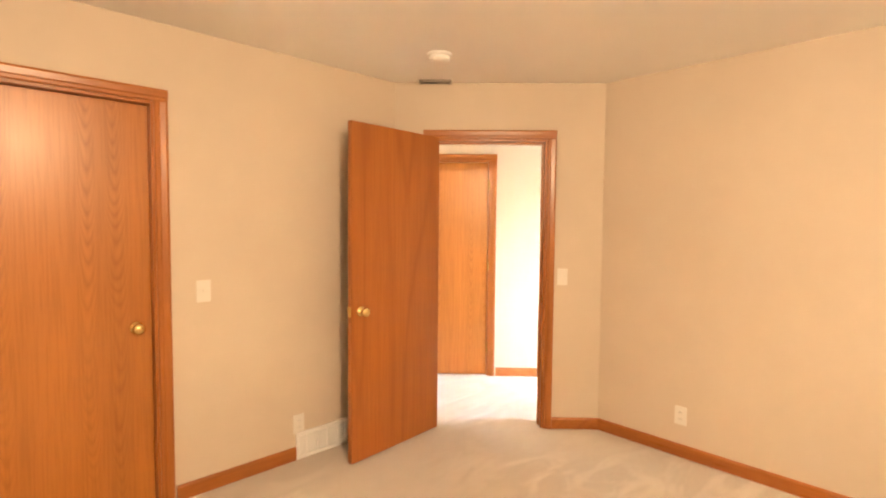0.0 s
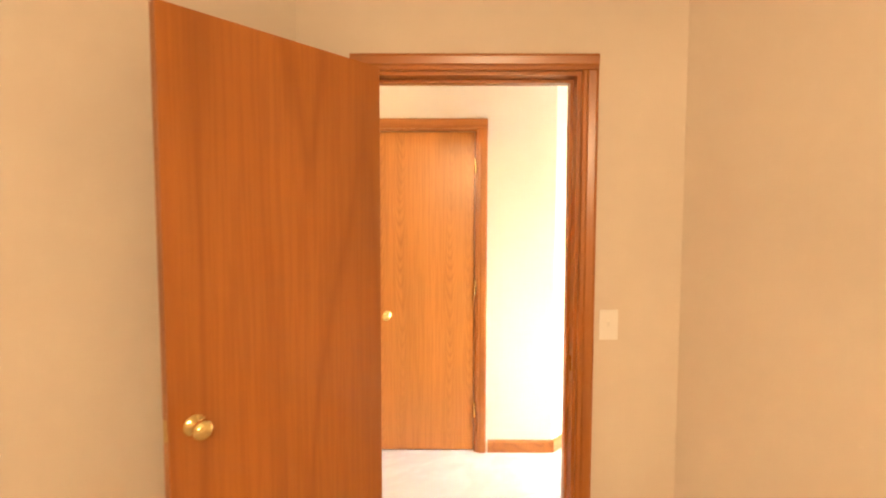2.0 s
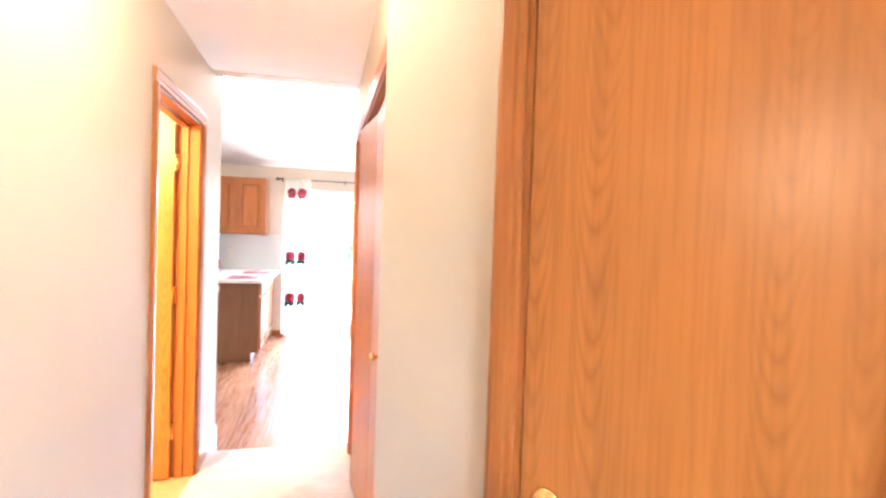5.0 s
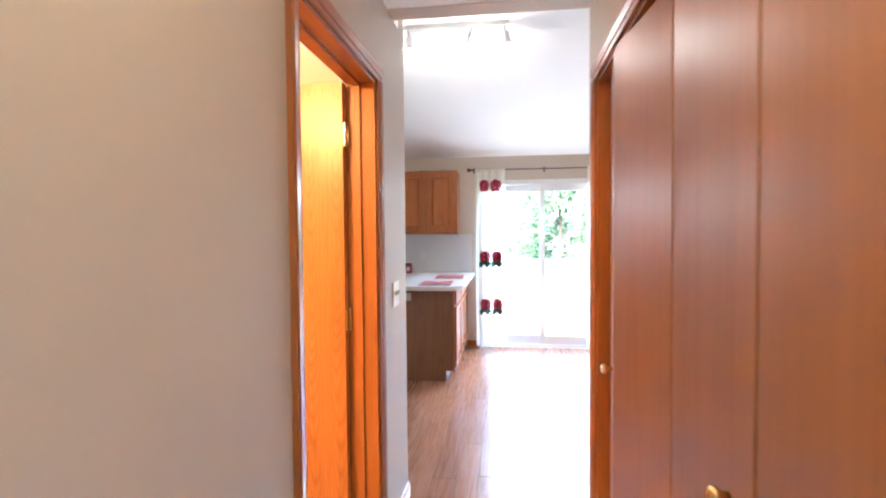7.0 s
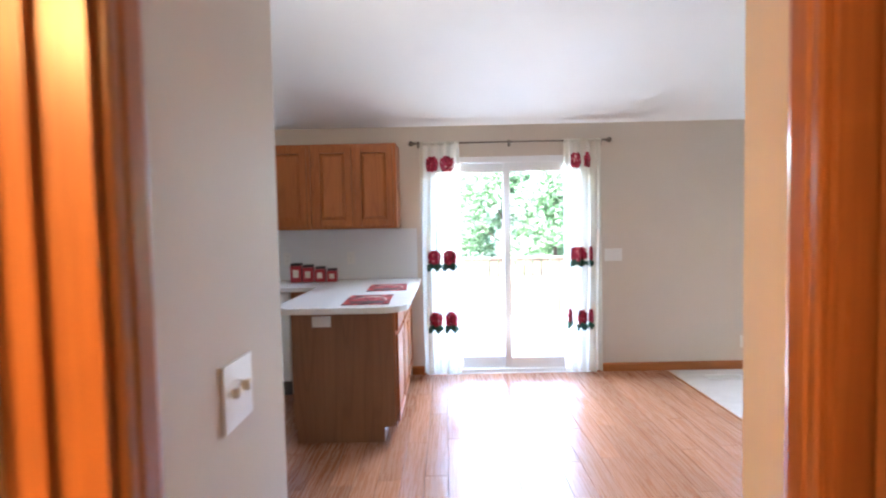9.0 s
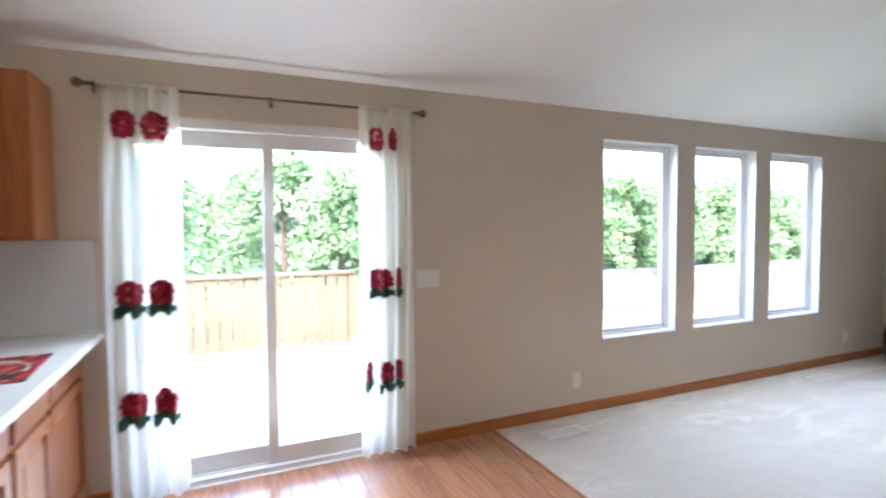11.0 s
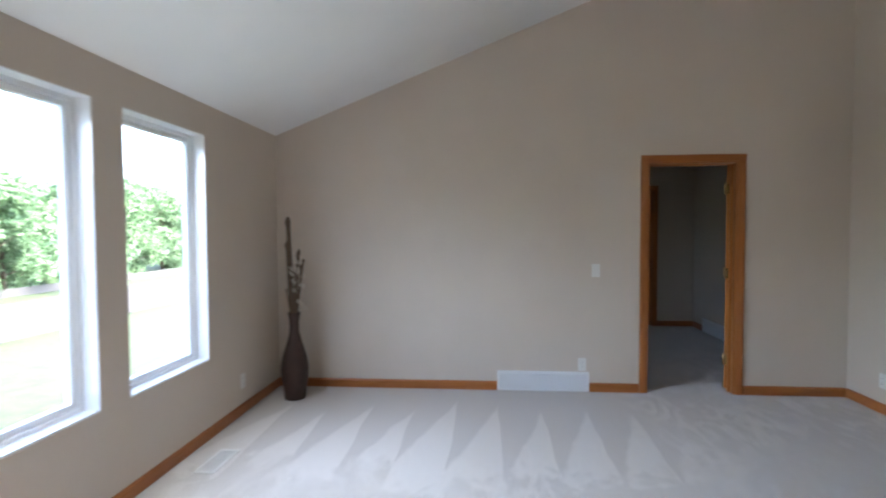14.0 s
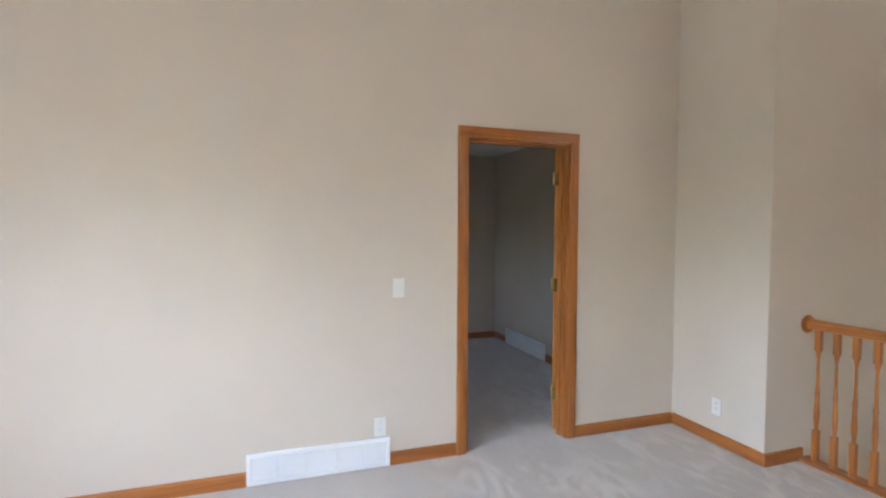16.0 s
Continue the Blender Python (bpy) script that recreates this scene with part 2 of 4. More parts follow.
def carpet():
    k = Nodes("beige_cut_pile_carpet", 0.95)
    v = k.world_coords()
    # vacuum strokes: tapered wedges that reach for the far wall
    sep = k.n("SeparateXYZ")
    wob = k.noise(v, 1.3, 2)
    k.link(v, sep.inputs[0])
    def math_(op, p, q, clamp=False):
        m_ = k.n("Math")
        m_.operation, m_.use_clamp = op, clamp
        for sock, val in zip(m_.inputs, (p, q)):
            if hasattr(val, "is_linked"):
                k.link(val, sock)
            else:
                sock.default_value = val
        return m_.outputs[0]
    lane = math_("DIVIDE", math_("ADD", sep.outputs[1], math_("MULTIPLY", wob, 0.10)), 0.34)
    rnd = k.n("TexWhiteNoise")
    rnd.noise_dimensions = "1D"
    k.link(math_("FLOOR", lane, 0.0), rnd.inputs["W"])
    frac = math_("FRACT", lane, 0.0)
    edge = k.noise(v, 9.0, 3, 0.6)
    tip = math_("ADD", math_("MULTIPLY", rnd.outputs["Value"], 0.35), math_("MULTIPLY", edge, 0.22))
    reach = math_("DIVIDE", math_("SUBTRACT", math_("ADD", sep.outputs[0], tip), 5.95), 1.1)
    wedge = math_("ADD", math_("MULTIPLY", math_("SUBTRACT", math_("SUBTRACT", 1.0, frac), reach), 9.0), 0.5, True)
    base = math_("MULTIPLY", math_("SUBTRACT", math_("ADD", sep.outputs[0], math_("MULTIPLY", edge, 0.9)), math_("ADD", 5.75, math_("MULTIPLY", rnd.outputs["Value"], 0.5))), 7.0, True)
    south = math_("MULTIPLY", math_("SUBTRACT", math_("ADD", sep.outputs[1], math_("MULTIPLY", edge, 0.6)), 2.7), 3.0, True)
    room = math_("MULTIPLY", math_("SUBTRACT", 7.3, sep.outputs[0]), 50.0, True)
    where = math_("MULTIPLY", math_("MULTIPLY", base, south), room)
    mpv = k.n("Mapping")
    mpv.inputs["Scale"].default_value = (1.0, 2.4, 1.0)
    mpv.inputs["Rotation"].default_value = (0, 0, 0.5)
    k.link(v, mpv.inputs[0])
    scuff = k.noise(mpv.outputs[0], 1.9, 5, 0.62, 1.6)
    patchy = k.noise(v, 0.8, 2)
    fine = k.noise(v, 340.0, 2)
    c1 = k.ramp(wedge, [(0.1, (0.50, 0.44, 0.385)), (0.9, (0.68, 0.615, 0.545))])
    c2a = k.ramp(scuff, [(0.47, (0.52, 0.46, 0.40)), (0.53, (0.62, 0.555, 0.49)), (0.62, (0.70, 0.635, 0.565))])
    c2 = k.mix(k.ramp(patchy, [(0.42, (0.15,) * 3), (0.6, (0.9,) * 3)]), (0.56, 0.50, 0.435), c2a)
    c3 = k.mix(math_("MULTIPLY", where, 0.9), c2, c1)
    k.color(k.mix(k.ramp(fine, [(0.3, (0.5,) * 3), (0.7, (0.0,) * 3)]), c3, tuple(0.62 * x for x in (0.58, 0.52, 0.45))))
    ad = k.n("Math")
    ad.operation = "ADD"
    k.link(fine, ad.inputs[0])
    k.link(scuff, ad.inputs[1])
    k.bump(ad.outputs[0], 0.55, 0.006)
    k.b.inputs["Sheen Weight"].default_value = 0.35
    return k.m


def plain(name, c, rough=0.5, metal=0.0, vary=0.12, scale=30.0, bump=0.05):
    k = Nodes(name, rough, metal)
    v = k.coords()
    f = k.noise(v, scale, 4)
    k.color(k.ramp(f, [(0.3, tuple(x * (1 - vary) for x in c)), (0.7, c)]))
    k.bump(f, bump, 0.003)
    return k.m


def glass(name):
    k = Nodes(name, 0.0)
    k.color((1, 1, 1))
    k.b.inputs["Transmission Weight"].default_value = 1.0
    k.b.inputs["IOR"].default_value = 1.05
    return k.m


def sheer():
    k = Nodes("sheer_white_voile", 0.8)
    v = k.coords((1, 1, 1))
    weave = k.noise(v, 500.0, 1)
    k.color(k.ramp(weave, [(0.3, (0.82, 0.78, 0.66)), (0.7, (0.90, 0.87, 0.76))]))
    tr = k.n("BsdfTranslucent")
    tr.inputs[0].default_value = (0.92, 0.89, 0.78, 1)
    tp = k.n("BsdfTransparent")
    m1, m2 = k.n("MixShader"), k.n("MixShader")
    m1.inputs[0].default_value = 0.6
    m2.inputs[0].default_value = 0.16
    out = k.t.nodes["Material Output"]
    k.link(k.b.outputs[0], m1.inputs[1])
    k.link(tr.outputs[0], m1.inputs[2])
    k.link(m1.outputs[0], m2.inputs[1])
    k.link(tp.outputs[0], m2.inputs[2])
    k.link(m2.outputs[0], out.inputs[0])
    return k.m


def emitter(name, c, s):
    k = Nodes(name)
    k.color((0.8, 0.8, 0.8))
    k.b.inputs["Emission Color"].default_value = (*c, 1)
    k.b.inputs["Emission Strength"].default_value = s
    return k.m


CARPET = carpet()
GLASS = glass("window_glass")
SHEER = sheer()
BRASS = plain("polished_brass", (0.83, 0.62, 0.27), 0.16, 1.0, 0.06)
PEWTER = plain("dark_pewter", (0.16, 0.13, 0.10), 0.4, 0.8)


def flower_print():
    k = Nodes("red_flower_print", 0.75)
    v = k.coords()
    petals = k.noise(v, 26.0, 2, 0.5, 1.2)
    k.color(k.ramp(petals, [(0.36, (0.16, 0.006, 0.02)), (0.5, (0.40, 0.018, 0.05)), (0.64, (0.46, 0.03, 0.07)), (0.70, (0.72, 0.45, 0.42))]))
    return k.m


RED = flower_print()
GREEN = plain("dark_green_leaf_print", (0.03, 0.11, 0.07), 0.7, 0, 0.5, 40)
REDTIN = plain("red_enamel_tin", (0.36, 0.02, 0.03), 0.3)
BLACK = plain("black_plastic", (0.03, 0.025, 0.025), 0.4)
COUNTER = paint("white_laminate_counter", (0.74, 0.74, 0.73), 0.25, 150.0, 0.02)
VASE = plain("dark_brown_wood_vase", (0.045, 0.020, 0.012), 0.55, 0, 0.4, 14)
STICK = plain("dry_brown_reed", (0.13, 0.085, 0.05), 0.8, 0, 0.4, 40)
BLOSSOM = plain("dried_cream_blossom", (0.72, 0.67, 0.56), 0.9, 0, 0.2, 60)
GRASS = plain("lawn_grass", (0.050, 0.072, 0.024), 0.95, 0, 0.45, 3.0, 0.4)
CONCRETE = plain("pale_patio_boards", (0.42, 0.40, 0.37), 0.8, 0, 0.1, 6.0)
FENCE = plain("weathered_grey_fence", (0.085, 0.083, 0.079), 0.85, 0, 0.25, 5.0)
BARK = plain("tree_bark", (0.10, 0.07, 0.05), 0.95, 0, 0.5, 12.0, 0.6)


def leafmat():
    k = Nodes("summer_foliage", 0.7)
    g = k.n("NewGeometry")
    k.color(k.ramp(g.outputs["Random Per Island"], [(0.0, (0.10, 0.17, 0.08)), (0.6, (0.12, 0.205, 0.095)), (1.0, (0.15, 0.24, 0.115))]))
    k.b.inputs["Subsurface Weight"].default_value = 0.0
    return k.m


LEAF = leafmat()

# ---- builders ----
def ob_mesh(name, bm, mat, parent=None, label=""):
    me = bpy.data.meshes.new(name)
    bm.normal_update()
    bm.to_mesh(me)
    bm.free()
    me.materials.append(mat)
    ob = new(name, me)
    if parent is not None:
        ob.parent = parent
    if label:
        ob["label"] = label
    return ob


def part(name, bm, mat, parent, label=""):
    return ob_mesh(name, bm, mat, parent, label)


def thing(name, label, category, m=None, group="", kind=""):
    e = new(name)
    if m is not None:
        e.matrix_world = m
    return tagged(e, label, category, group, kind)


def box(bm, a, b, bevel=0.0):
    x0, y0, z0 = (min(p, q) for p, q in zip(a, b))
    x1, y1, z1 = (max(p, q) for p, q in zip(a, b))
    m = Matrix.Translation(((x0 + x1) / 2, (y0 + y1) / 2, (z0 + z1) / 2)) @ Matrix.Diagonal((x1 - x0, y1 - y0, z1 - z0, 1))
    r = bmesh.ops.create_cube(bm, size=1, matrix=m)
    if bevel > 0:
        es = list({e for v in r["verts"] for e in v.link_edges})
        bmesh.ops.bevel(bm, geom=es, offset=bevel, segments=2, affect="EDGES", profile=0.6)
    return bm


def boxes(*bs, bevel=0.0):
    bm = bmesh.new()
    for a, b in bs:
        box(bm, a, b, bevel)
    return bm


def lathe(prof, n=24, smooth=True, m=None):
    """A turned body about z from (radius, height) pairs."""
    bm = bmesh.new()
    rings = []
    for r, z in prof:
        rings.append([bm.verts.new((r * math.cos(2 * math.pi * i / n), r * math.sin(2 * math.pi * i / n), z)) for i in range(n)])
    for a, b in zip(rings, rings[1:]):
        for i in range(n):
            f = bm.faces.new((a[i], a[(i + 1) % n], b[(i + 1) % n], b[i]))
            f.smooth = smooth
    bm.faces.new(rings[0][::-1])
    bm.faces.new(rings[-1])
    if m is not None:
        bmesh.ops.transform(bm, matrix=m, verts=bm.verts)
    return bm


def prism(profile, length, m=None):
    """A profile of (x, y) pairs, drawn out along z."""
    bm = bmesh.new()
    lo = [bm.verts.new((x, y, 0)) for x, y in profile]
    hi = [bm.verts.new((x, y, length)) for x, y in profile]
    n = len(profile)
    for i in range(n):
        bm.faces.new((lo[i], lo[(i + 1) % n], hi[(i + 1) % n], hi[i]))
    bm.faces.new(lo[::-1])
    bm.faces.new(hi)
    bmesh.ops.recalc_face_normals(bm, faces=bm.faces)
    if m is not None:
        bmesh.ops.transform(bm, matrix=m, verts=bm.verts)
    return bm


def structure(name, bm, mat, label, category):
    return tagged(ob_mesh(name, bm, mat), label, category, kind="structure")


def wall_bm(u0, u1, t, h, openings=(), z0=0.0):
    """A wall along local x from u0 to u1, its room face at y 0 and its back at y t, with openings (a, b, bottom, top)."""
    bm = bmesh.new()
    u = u0
    for a, b, lo, hi in sorted(openings):
        if a > u:
            box(bm, (u, 0, z0), (a, t, h))
        if lo > z0:
            box(bm, (a, 0, z0), (b, t, lo))
        if hi < h:
            box(bm, (a, 0, hi), (b, t, h))
        u = b
    if u1 > u:
        box(bm, (u, 0, z0), (u1, t, h))
    return bm


def placed(bm, m):
    bmesh.ops.transform(bm, matrix=m, verts=bm.verts)
    return bm


CASING = [(0, 0), (0, -0.009), (0.006, -0.012), (0.018, -0.012), (0.024, -0.016), (0.05, -0.019), (0.06, -0.016), (0.062, 0)]


def casing_parts(parent, W, H, y, side):
    """Three lengths of moulded casing round an opening; side -1 faces the room, +1 the back."""
    prof = [(px, py if side < 0 else -py) for px, py in CASING]
    left = prism([(-W / 2 - px + 0.004, y + py) for px, py in prof], H - 0.004)
    right = prism([(W / 2 + px - 0.004, y + py) for px, py in prof], H - 0.004)
    part("casing", left, TRIM, parent)
    part("casing", right, TRIM, parent)
    head = prism([(px, py) for px, py in prof], W + 0.116)
    # stand the head on its side: profile x becomes height, length runs along x
    m = Matrix(((0, 0, 1, -W / 2 - 0.058), (0, 1, 0, y), (1, 0, 0, H - 0.004), (0, 0, 0, 1)))
    part("head_casing", placed(head, m), TRIMX, parent)


def doorset(name, m, W, H, T, label, back=True, front=True, stop=0.06):
    """A lined and cased opening: origin on the floor in the middle of the room face, local y into the wall."""
    e = thing(name, label, "door frame", m, kind="structure")
    part("jamb", boxes(((-W / 2, 0.001, 0), (-W / 2 + 0.018, T - 0.001, H))), TRIM, e)
    part("jamb", boxes(((W / 2 - 0.018, 0.001, 0), (W / 2, T - 0.001, H))), TRIM, e)
    part("head_jamb", boxes(((-W / 2 + 0.018, 0.001, H - 0.018), (W / 2 - 0.018, T - 0.001, H))), TRIMX, e)
    if stop:
        part("door_stop", boxes(((-W / 2 + 0.018, stop, 0), (-W / 2 + 0.03, stop + 0.03, H - 0.018)), ((W / 2 - 0.03, stop, 0), (W / 2 - 0.018, stop + 0.03, H - 0.018)),
                                ((-W / 2 + 0.03, stop, H - 0.03), (W / 2 - 0.03, stop + 0.03, H - 0.018))), TRIM, e)
    if front:
        casing_parts(e, W, H, 0.0, -1)
    if back:
        casing_parts(e, W, H, T, 1)
    return e


def knob_bm(side, m):
    prof = [(0.032, 0.0), (0.032, 0.004), (0.026, 0.009), (0.012, 0.014), (0.011, 0.03), (0.018, 0.036), (0.027, 0.044), (0.029, 0.052), (0.026, 0.06), (0.016, 0.066), (0.004, 0.068)]
    turn = Matrix.Rotation(radians(90 if side < 0 else -90), 4, "X")
    return lathe(prof, 20, True, m @ turn)


def slab_door(name, m, W, H, label, knob_x=None, hinges=True, hinge_side=1, both=True, mat=None, kz=0.92):
    """A flush slab: origin at the hinge foot, the leaf runs along local x, its front at y 0 and its back at y 0.035."""
    e = thing(name, label, "door", m)
    part("door_leaf", boxes(((0.002, 0, 0.012), (W, 0.035, H)), bevel=0.0015), mat or DOORW, e)
    if knob_x is not None:
        k = part("door_knob", knob_bm(-1, Matrix.Translation((knob_x, 0, kz))), BRASS, e, "polished brass door knob")
        if both:
            part("door_knob", knob_bm(1, Matrix.Translation((knob_x, 0.035, kz))), BRASS, e, "polished brass door knob")
        part("latch_plate", boxes(((W - 0.001, 0.006, kz - 0.03), (W + 0.0015, 0.029, kz + 0.03))), BRASS, e)
    if hinges:
        for z in (0.27, 1.05, 1.80):
            bm = lathe([(0.006, z - 0.047), (0.007, z - 0.045), (0.007, z + 0.045), (0.003, z + 0.052)], 10)
            bmesh.ops.translate(bm, verts=bm.verts, vec=(-0.004, -0.006 * hinge_side if hinge_side > 0 else 0.041, 0))
            box(bm, (-0.003, 0.0, z - 0.045), (0.0015, 0.03, z + 0.045))
            part("hinge", bm, BRASS, e, "brass butt hinge")
    return e


def baseboard(name, a, b, inward):
    """Oak baseboard on the floor from a to b, standing off the wall on the side of inward."""
    a, b = Vector((*a, 0)), Vector((*b, 0))
    d = (b - a).normalized()
    n = Vector((*inward, 0)).normalized()
    L = (b - a).length
    prof = [(0, 0), (0.012, 0), (0.012, 0.066), (0.007, 0.076), (0, 0.08)]
    m = Matrix(((n.x, 0, d.x, a.x), (n.y, 0, d.y, a.y), (0, 1, 0, 0), (0, 0, 0, 1)))
    bm = prism(prof, L, m)
    bmesh.ops.recalc_face_normals(bm, faces=bm.faces)
    mat = TRIMX if abs(d.x) > abs(d.y) else TRIMY
    return structure(name, bm, mat, "low oak baseboard along the foot of the wall", "baseboard")

# ---- the large structure ----
H1 = 2.41
H2 = 4.75
T = 0.12
DH = 2.032
VAULT_Z, SLOPE = 2.325, 0.39
YN, XE = 5.72, 7.265


def wall(name, m, L, h, openings=(), t=T, u0=0.0, z0=0.0, label="smooth beige painted interior wall"):
    return structure(name, placed(wall_bm(u0, L, t, h, openings, z0), m), WALL, label, "wall")


WIN = [(3.30, 4.09), (4.30, 5.085), (5.295, 6.08)]
wall("wall_north", pose(-2.75, YN, 0), 10.14, 2.9, [(a + 2.75, b + 2.75, 0.545, 2.112) for a, b in WIN] + [(2.83, 4.37, -0.1, 2.04), (0.35, 1.38, 1.07, 2.10)], 0.15, z0=-0.1)
wall("wall_east", pose(XE, YN + 0.15, 0, 0, 0, -90), 5.4, H2, [(YN + 0.15 - 2.382, YN + 0.15 - 1.623, 0, DH)])
wall("wall_jog", pose(XE, 0.71, 0, 0, 0, 180), XE - 6.52, H2, z0=-2.6)
wall("wall_stair_east", pose(6.52, 0.59, 0, 0, 0, -90), 1.9, H2, z0=-2.6)
wall("wall_stair_south", pose(6.64, -1.12, 0, 0, 0, 180), 2.92, H2, z0=-2.6)
wall("wall_landing_east", pose(3.6, -1.24, 0, 0, 0, -90), 2.1, H2)
wall("wall_landing_south", pose(3.72, -3.2, 0, 0, 0, 180), 2.5, H2, [(0.8, 1.6, 0.8, 2.0)])
wall("wall_landing_north", pose(1.80, -1.30, 0), 0.28, H2)
wall("wall_stair_west", pose(2.08, -1.18, 0, 0, 0, 90), 3.11, H2, z0=-2.6)
wall("wall_living_south", pose(1.96, 1.93, 0, 0, 0, 180), 1.04, H2)
wall("wall_stair_north", pose(2.08, 0.30, -0.02), 4.44, -0.1, z0=-2.6)
wall("wall_hall_closet", pose(0.80, -0.30, 0, 0, 0, -45), 1.414, H1, [(0.293, 0.935, 0, DH)], u0=-0.085)
wall("wall_hall_east", pose(0.80, 1.93, 0, 0, 0, -90), 2.23, H1, [(0.19, 1.91, 0, DH)])
wall("wall_hall_west", pose(-0.10, -0.93, 0, 0, 0, 90), 3.10, H1, [(0.825 + 0.93, 1.607 + 0.93, 0, DH)])
wall("wall_kitchen_south", pose(-0.10, 2.17, 0, 0, 0, 180), 2.65, H2)
wall("wall_hall_header", pose(0.80, 1.95, 0, 0, 0, 180), 0.9, H2, z0=H1)
wall("wall_kitchen_west", pose(-2.60, 2.05, 0, 0, 0, 90), 3.9, H2, t=0.15)
wall("wall_bedroom_north", pose(-4.2, -1.277, 0), 4.277, H1, [(-2.17 + 4.2, -1.41 + 4.2, 0, DH)])
wall("wall_bedroom_door", pose(0.077, -1.277, 0, 0, 0, -45), 1.50, H1, [(0.257, 1.060, 0, DH)], t=0.15, u0=-0.46)
wall("wall_bedroom_east", pose(1.10, -2.30, 0, 0, 0, -90), 3.8, H1)
wall("wall_bedroom_west", pose(-4.2, -6.1, 0, 0, 0, 90), 4.95, H1)
wall("wall_bedroom_south", pose(1.22, -6.1, 0, 0, 0, 180), 5.42, H1)
wall("wall_bath_west", pose(-2.1, -1.2, 0, 0, 0, 90), 3.3, H1)
wall("wall_bath_south", pose(-0.2, -0.95, 0, 0, 0, 180), 1.9, H1)
wall("wall_closet_back", pose(1.62, 1.93, 0, 0, 0, -90), 2.6, H1)
wall("wall_far_room_east", pose(10.42, 4.4, 0, 0, 0, -90), 3.9, H1, [(2.35, 3.11, 0, DH)])
wall("wall_far_room_south", pose(10.42, 0.71, 0, 0, 0, 180), 3.03, H1)
wall("wall_far_room_north", pose(7.385, 4.4, 0), 3.1, H1, [(1.1, 1.55, 1.2, 2.0)])
# Unseen wall and slab keep outdoor light from showing under the closet door.
wall("wall_far_light_stop", pose(11.0, 2.4, 0, 0, 0, -90), 1.4, H1)
structure("floor_far_light_stop", boxes(((10.42, 1.0, -0.1), (11.0, 2.4, 0.0))), WALL, "unseen slab that stops light behind the side room closet door", "floor")
wall("wall_bedroom_closet", pose(-2.6, -0.6, 0), 1.6, H1)

structure("ceiling_bedroom", boxes(((-4.32, -6.2, H1), (1.22, -1.0, H1 + 0.1))), CEIL, "flat white ceiling with a light texture", "ceiling")
structure("ceiling_hall", boxes(((-2.3, -0.999, H1 + 0.002), (1.96, 1.93, H1 + 0.1)), ((1.22, -3.32, H1 + 0.002), (2.08, -0.999, H1 + 0.1)), ((-0.1, 1.93, H1 + 0.002), (0.8, 1.95, H1 + 0.1))), CEIL,
          "flat white hallway ceiling", "ceiling")
# Runs on past the room to shut the sky out behind that door.
structure("ceiling_far_room", boxes(((7.385, 0.5, H1), (11.2, 4.6, H1 + 0.1))), CEIL, "flat white ceiling of the side room", "ceiling")


def slope(x0, x1, ya, za, yb, zb):
    bm = bmesh.new()
    lo = [bm.verts.new(p) for p in ((x0, ya, za), (x1, ya, za), (x1, yb, zb), (x0, yb, zb))]
    hi = [bm.verts.new(p.co + Vector((0, 0, 0.15))) for p in lo]
    bm.faces.new(lo[::-1])
    bm.faces.new(hi)
    for i in range(4):
        bm.faces.new((lo[i], lo[(i + 1) % 4], hi[(i + 1) % 4], hi[i]))
    bmesh.ops.recalc_face_normals(bm, faces=bm.faces)
    return bm


ridge = VAULT_Z + SLOPE * (YN - 0.5)
structure("ceiling_vault", slope(-2.75, 7.4, YN + 0.14, VAULT_Z - SLOPE * 0.14, 0.5, ridge), CEIL, "white vaulted ceiling that rises from the window wall", "ceiling")
structure("ceiling_vault_south", slope(-2.75, 7.4, 0.5, ridge, -3.4, ridge - SLOPE * 3.9), CEIL, "white vaulted ceiling over the stairs", "ceiling")

XC = 2.33
structure("floor_bedroom", boxes(((-4.2, -6.1, -0.1), (1.10, -1.157, 0.0)), ((-0.11, -1.157, -0.1), (2.07, 1.93, 0.0)), ((1.10, -6.1, -0.1), (3.6, -1.157, 0))), CARPET,
          "beige cut-pile carpet of the bedroom and hallway", "carpet")
structure("floor_living", boxes(((XC, 1.93, -0.1), (XE, YN, 0.0)), ((2.08, 0.33, -0.1), (XE, 1.93, 0.0)), ((XE, 0.7, -0.1), (10.42, 4.4, 0.0))), CARPET,
          "beige living room carpet with vacuum strokes", "carpet")
structure("floor_bathroom", boxes(((-2.1, -0.95, -0.1), (-0.11, 2.05, 0.001))), plain("tan_sheet_vinyl", (0.45, 0.34, 0.22), 0.3), "tan vinyl bathroom floor", "floor")
structure("floor_lower_level", boxes(((1.9, -1.2, -2.75), (6.6, 0.4, -2.6))), plain("dark_lower_floor", (0.05, 0.05, 0.05), 0.5), "dark lower entry floor below the stairs", "floor")
laminate = structure("floor_kitchen", boxes(((-2.6, 1.93, -0.1), (XC - 0.015, YN, -0.009))), BLACK, "warm brown laminate plank floor of kitchen and dining area", "floor")
structure("trim_threshold", boxes(((XC - 0.015, 1.95, -0.05), (XC, YN - 0.012, 0.003))), TRIMY, "thin wooden strip between laminate and carpet", "threshold")

# baseboards
baseboard("baseboard", (-0.07, YN), (0.079, YN), (0, -1))
baseboard("baseboard", (1.63, YN), (XE, YN), (0, -1))
baseboard("baseboard", (XE, YN - 0.012), (XE, 3.69), (-1, 0))
baseboard("baseboard", (XE, 2.875), (XE, 2.445), (-1, 0))
baseboard("baseboard", (XE, 1.56), (XE, 0.722), (-1, 0))
baseboard("baseboard", (6.52, 0.71), (XE - 0.012, 0.71), (0, 1))
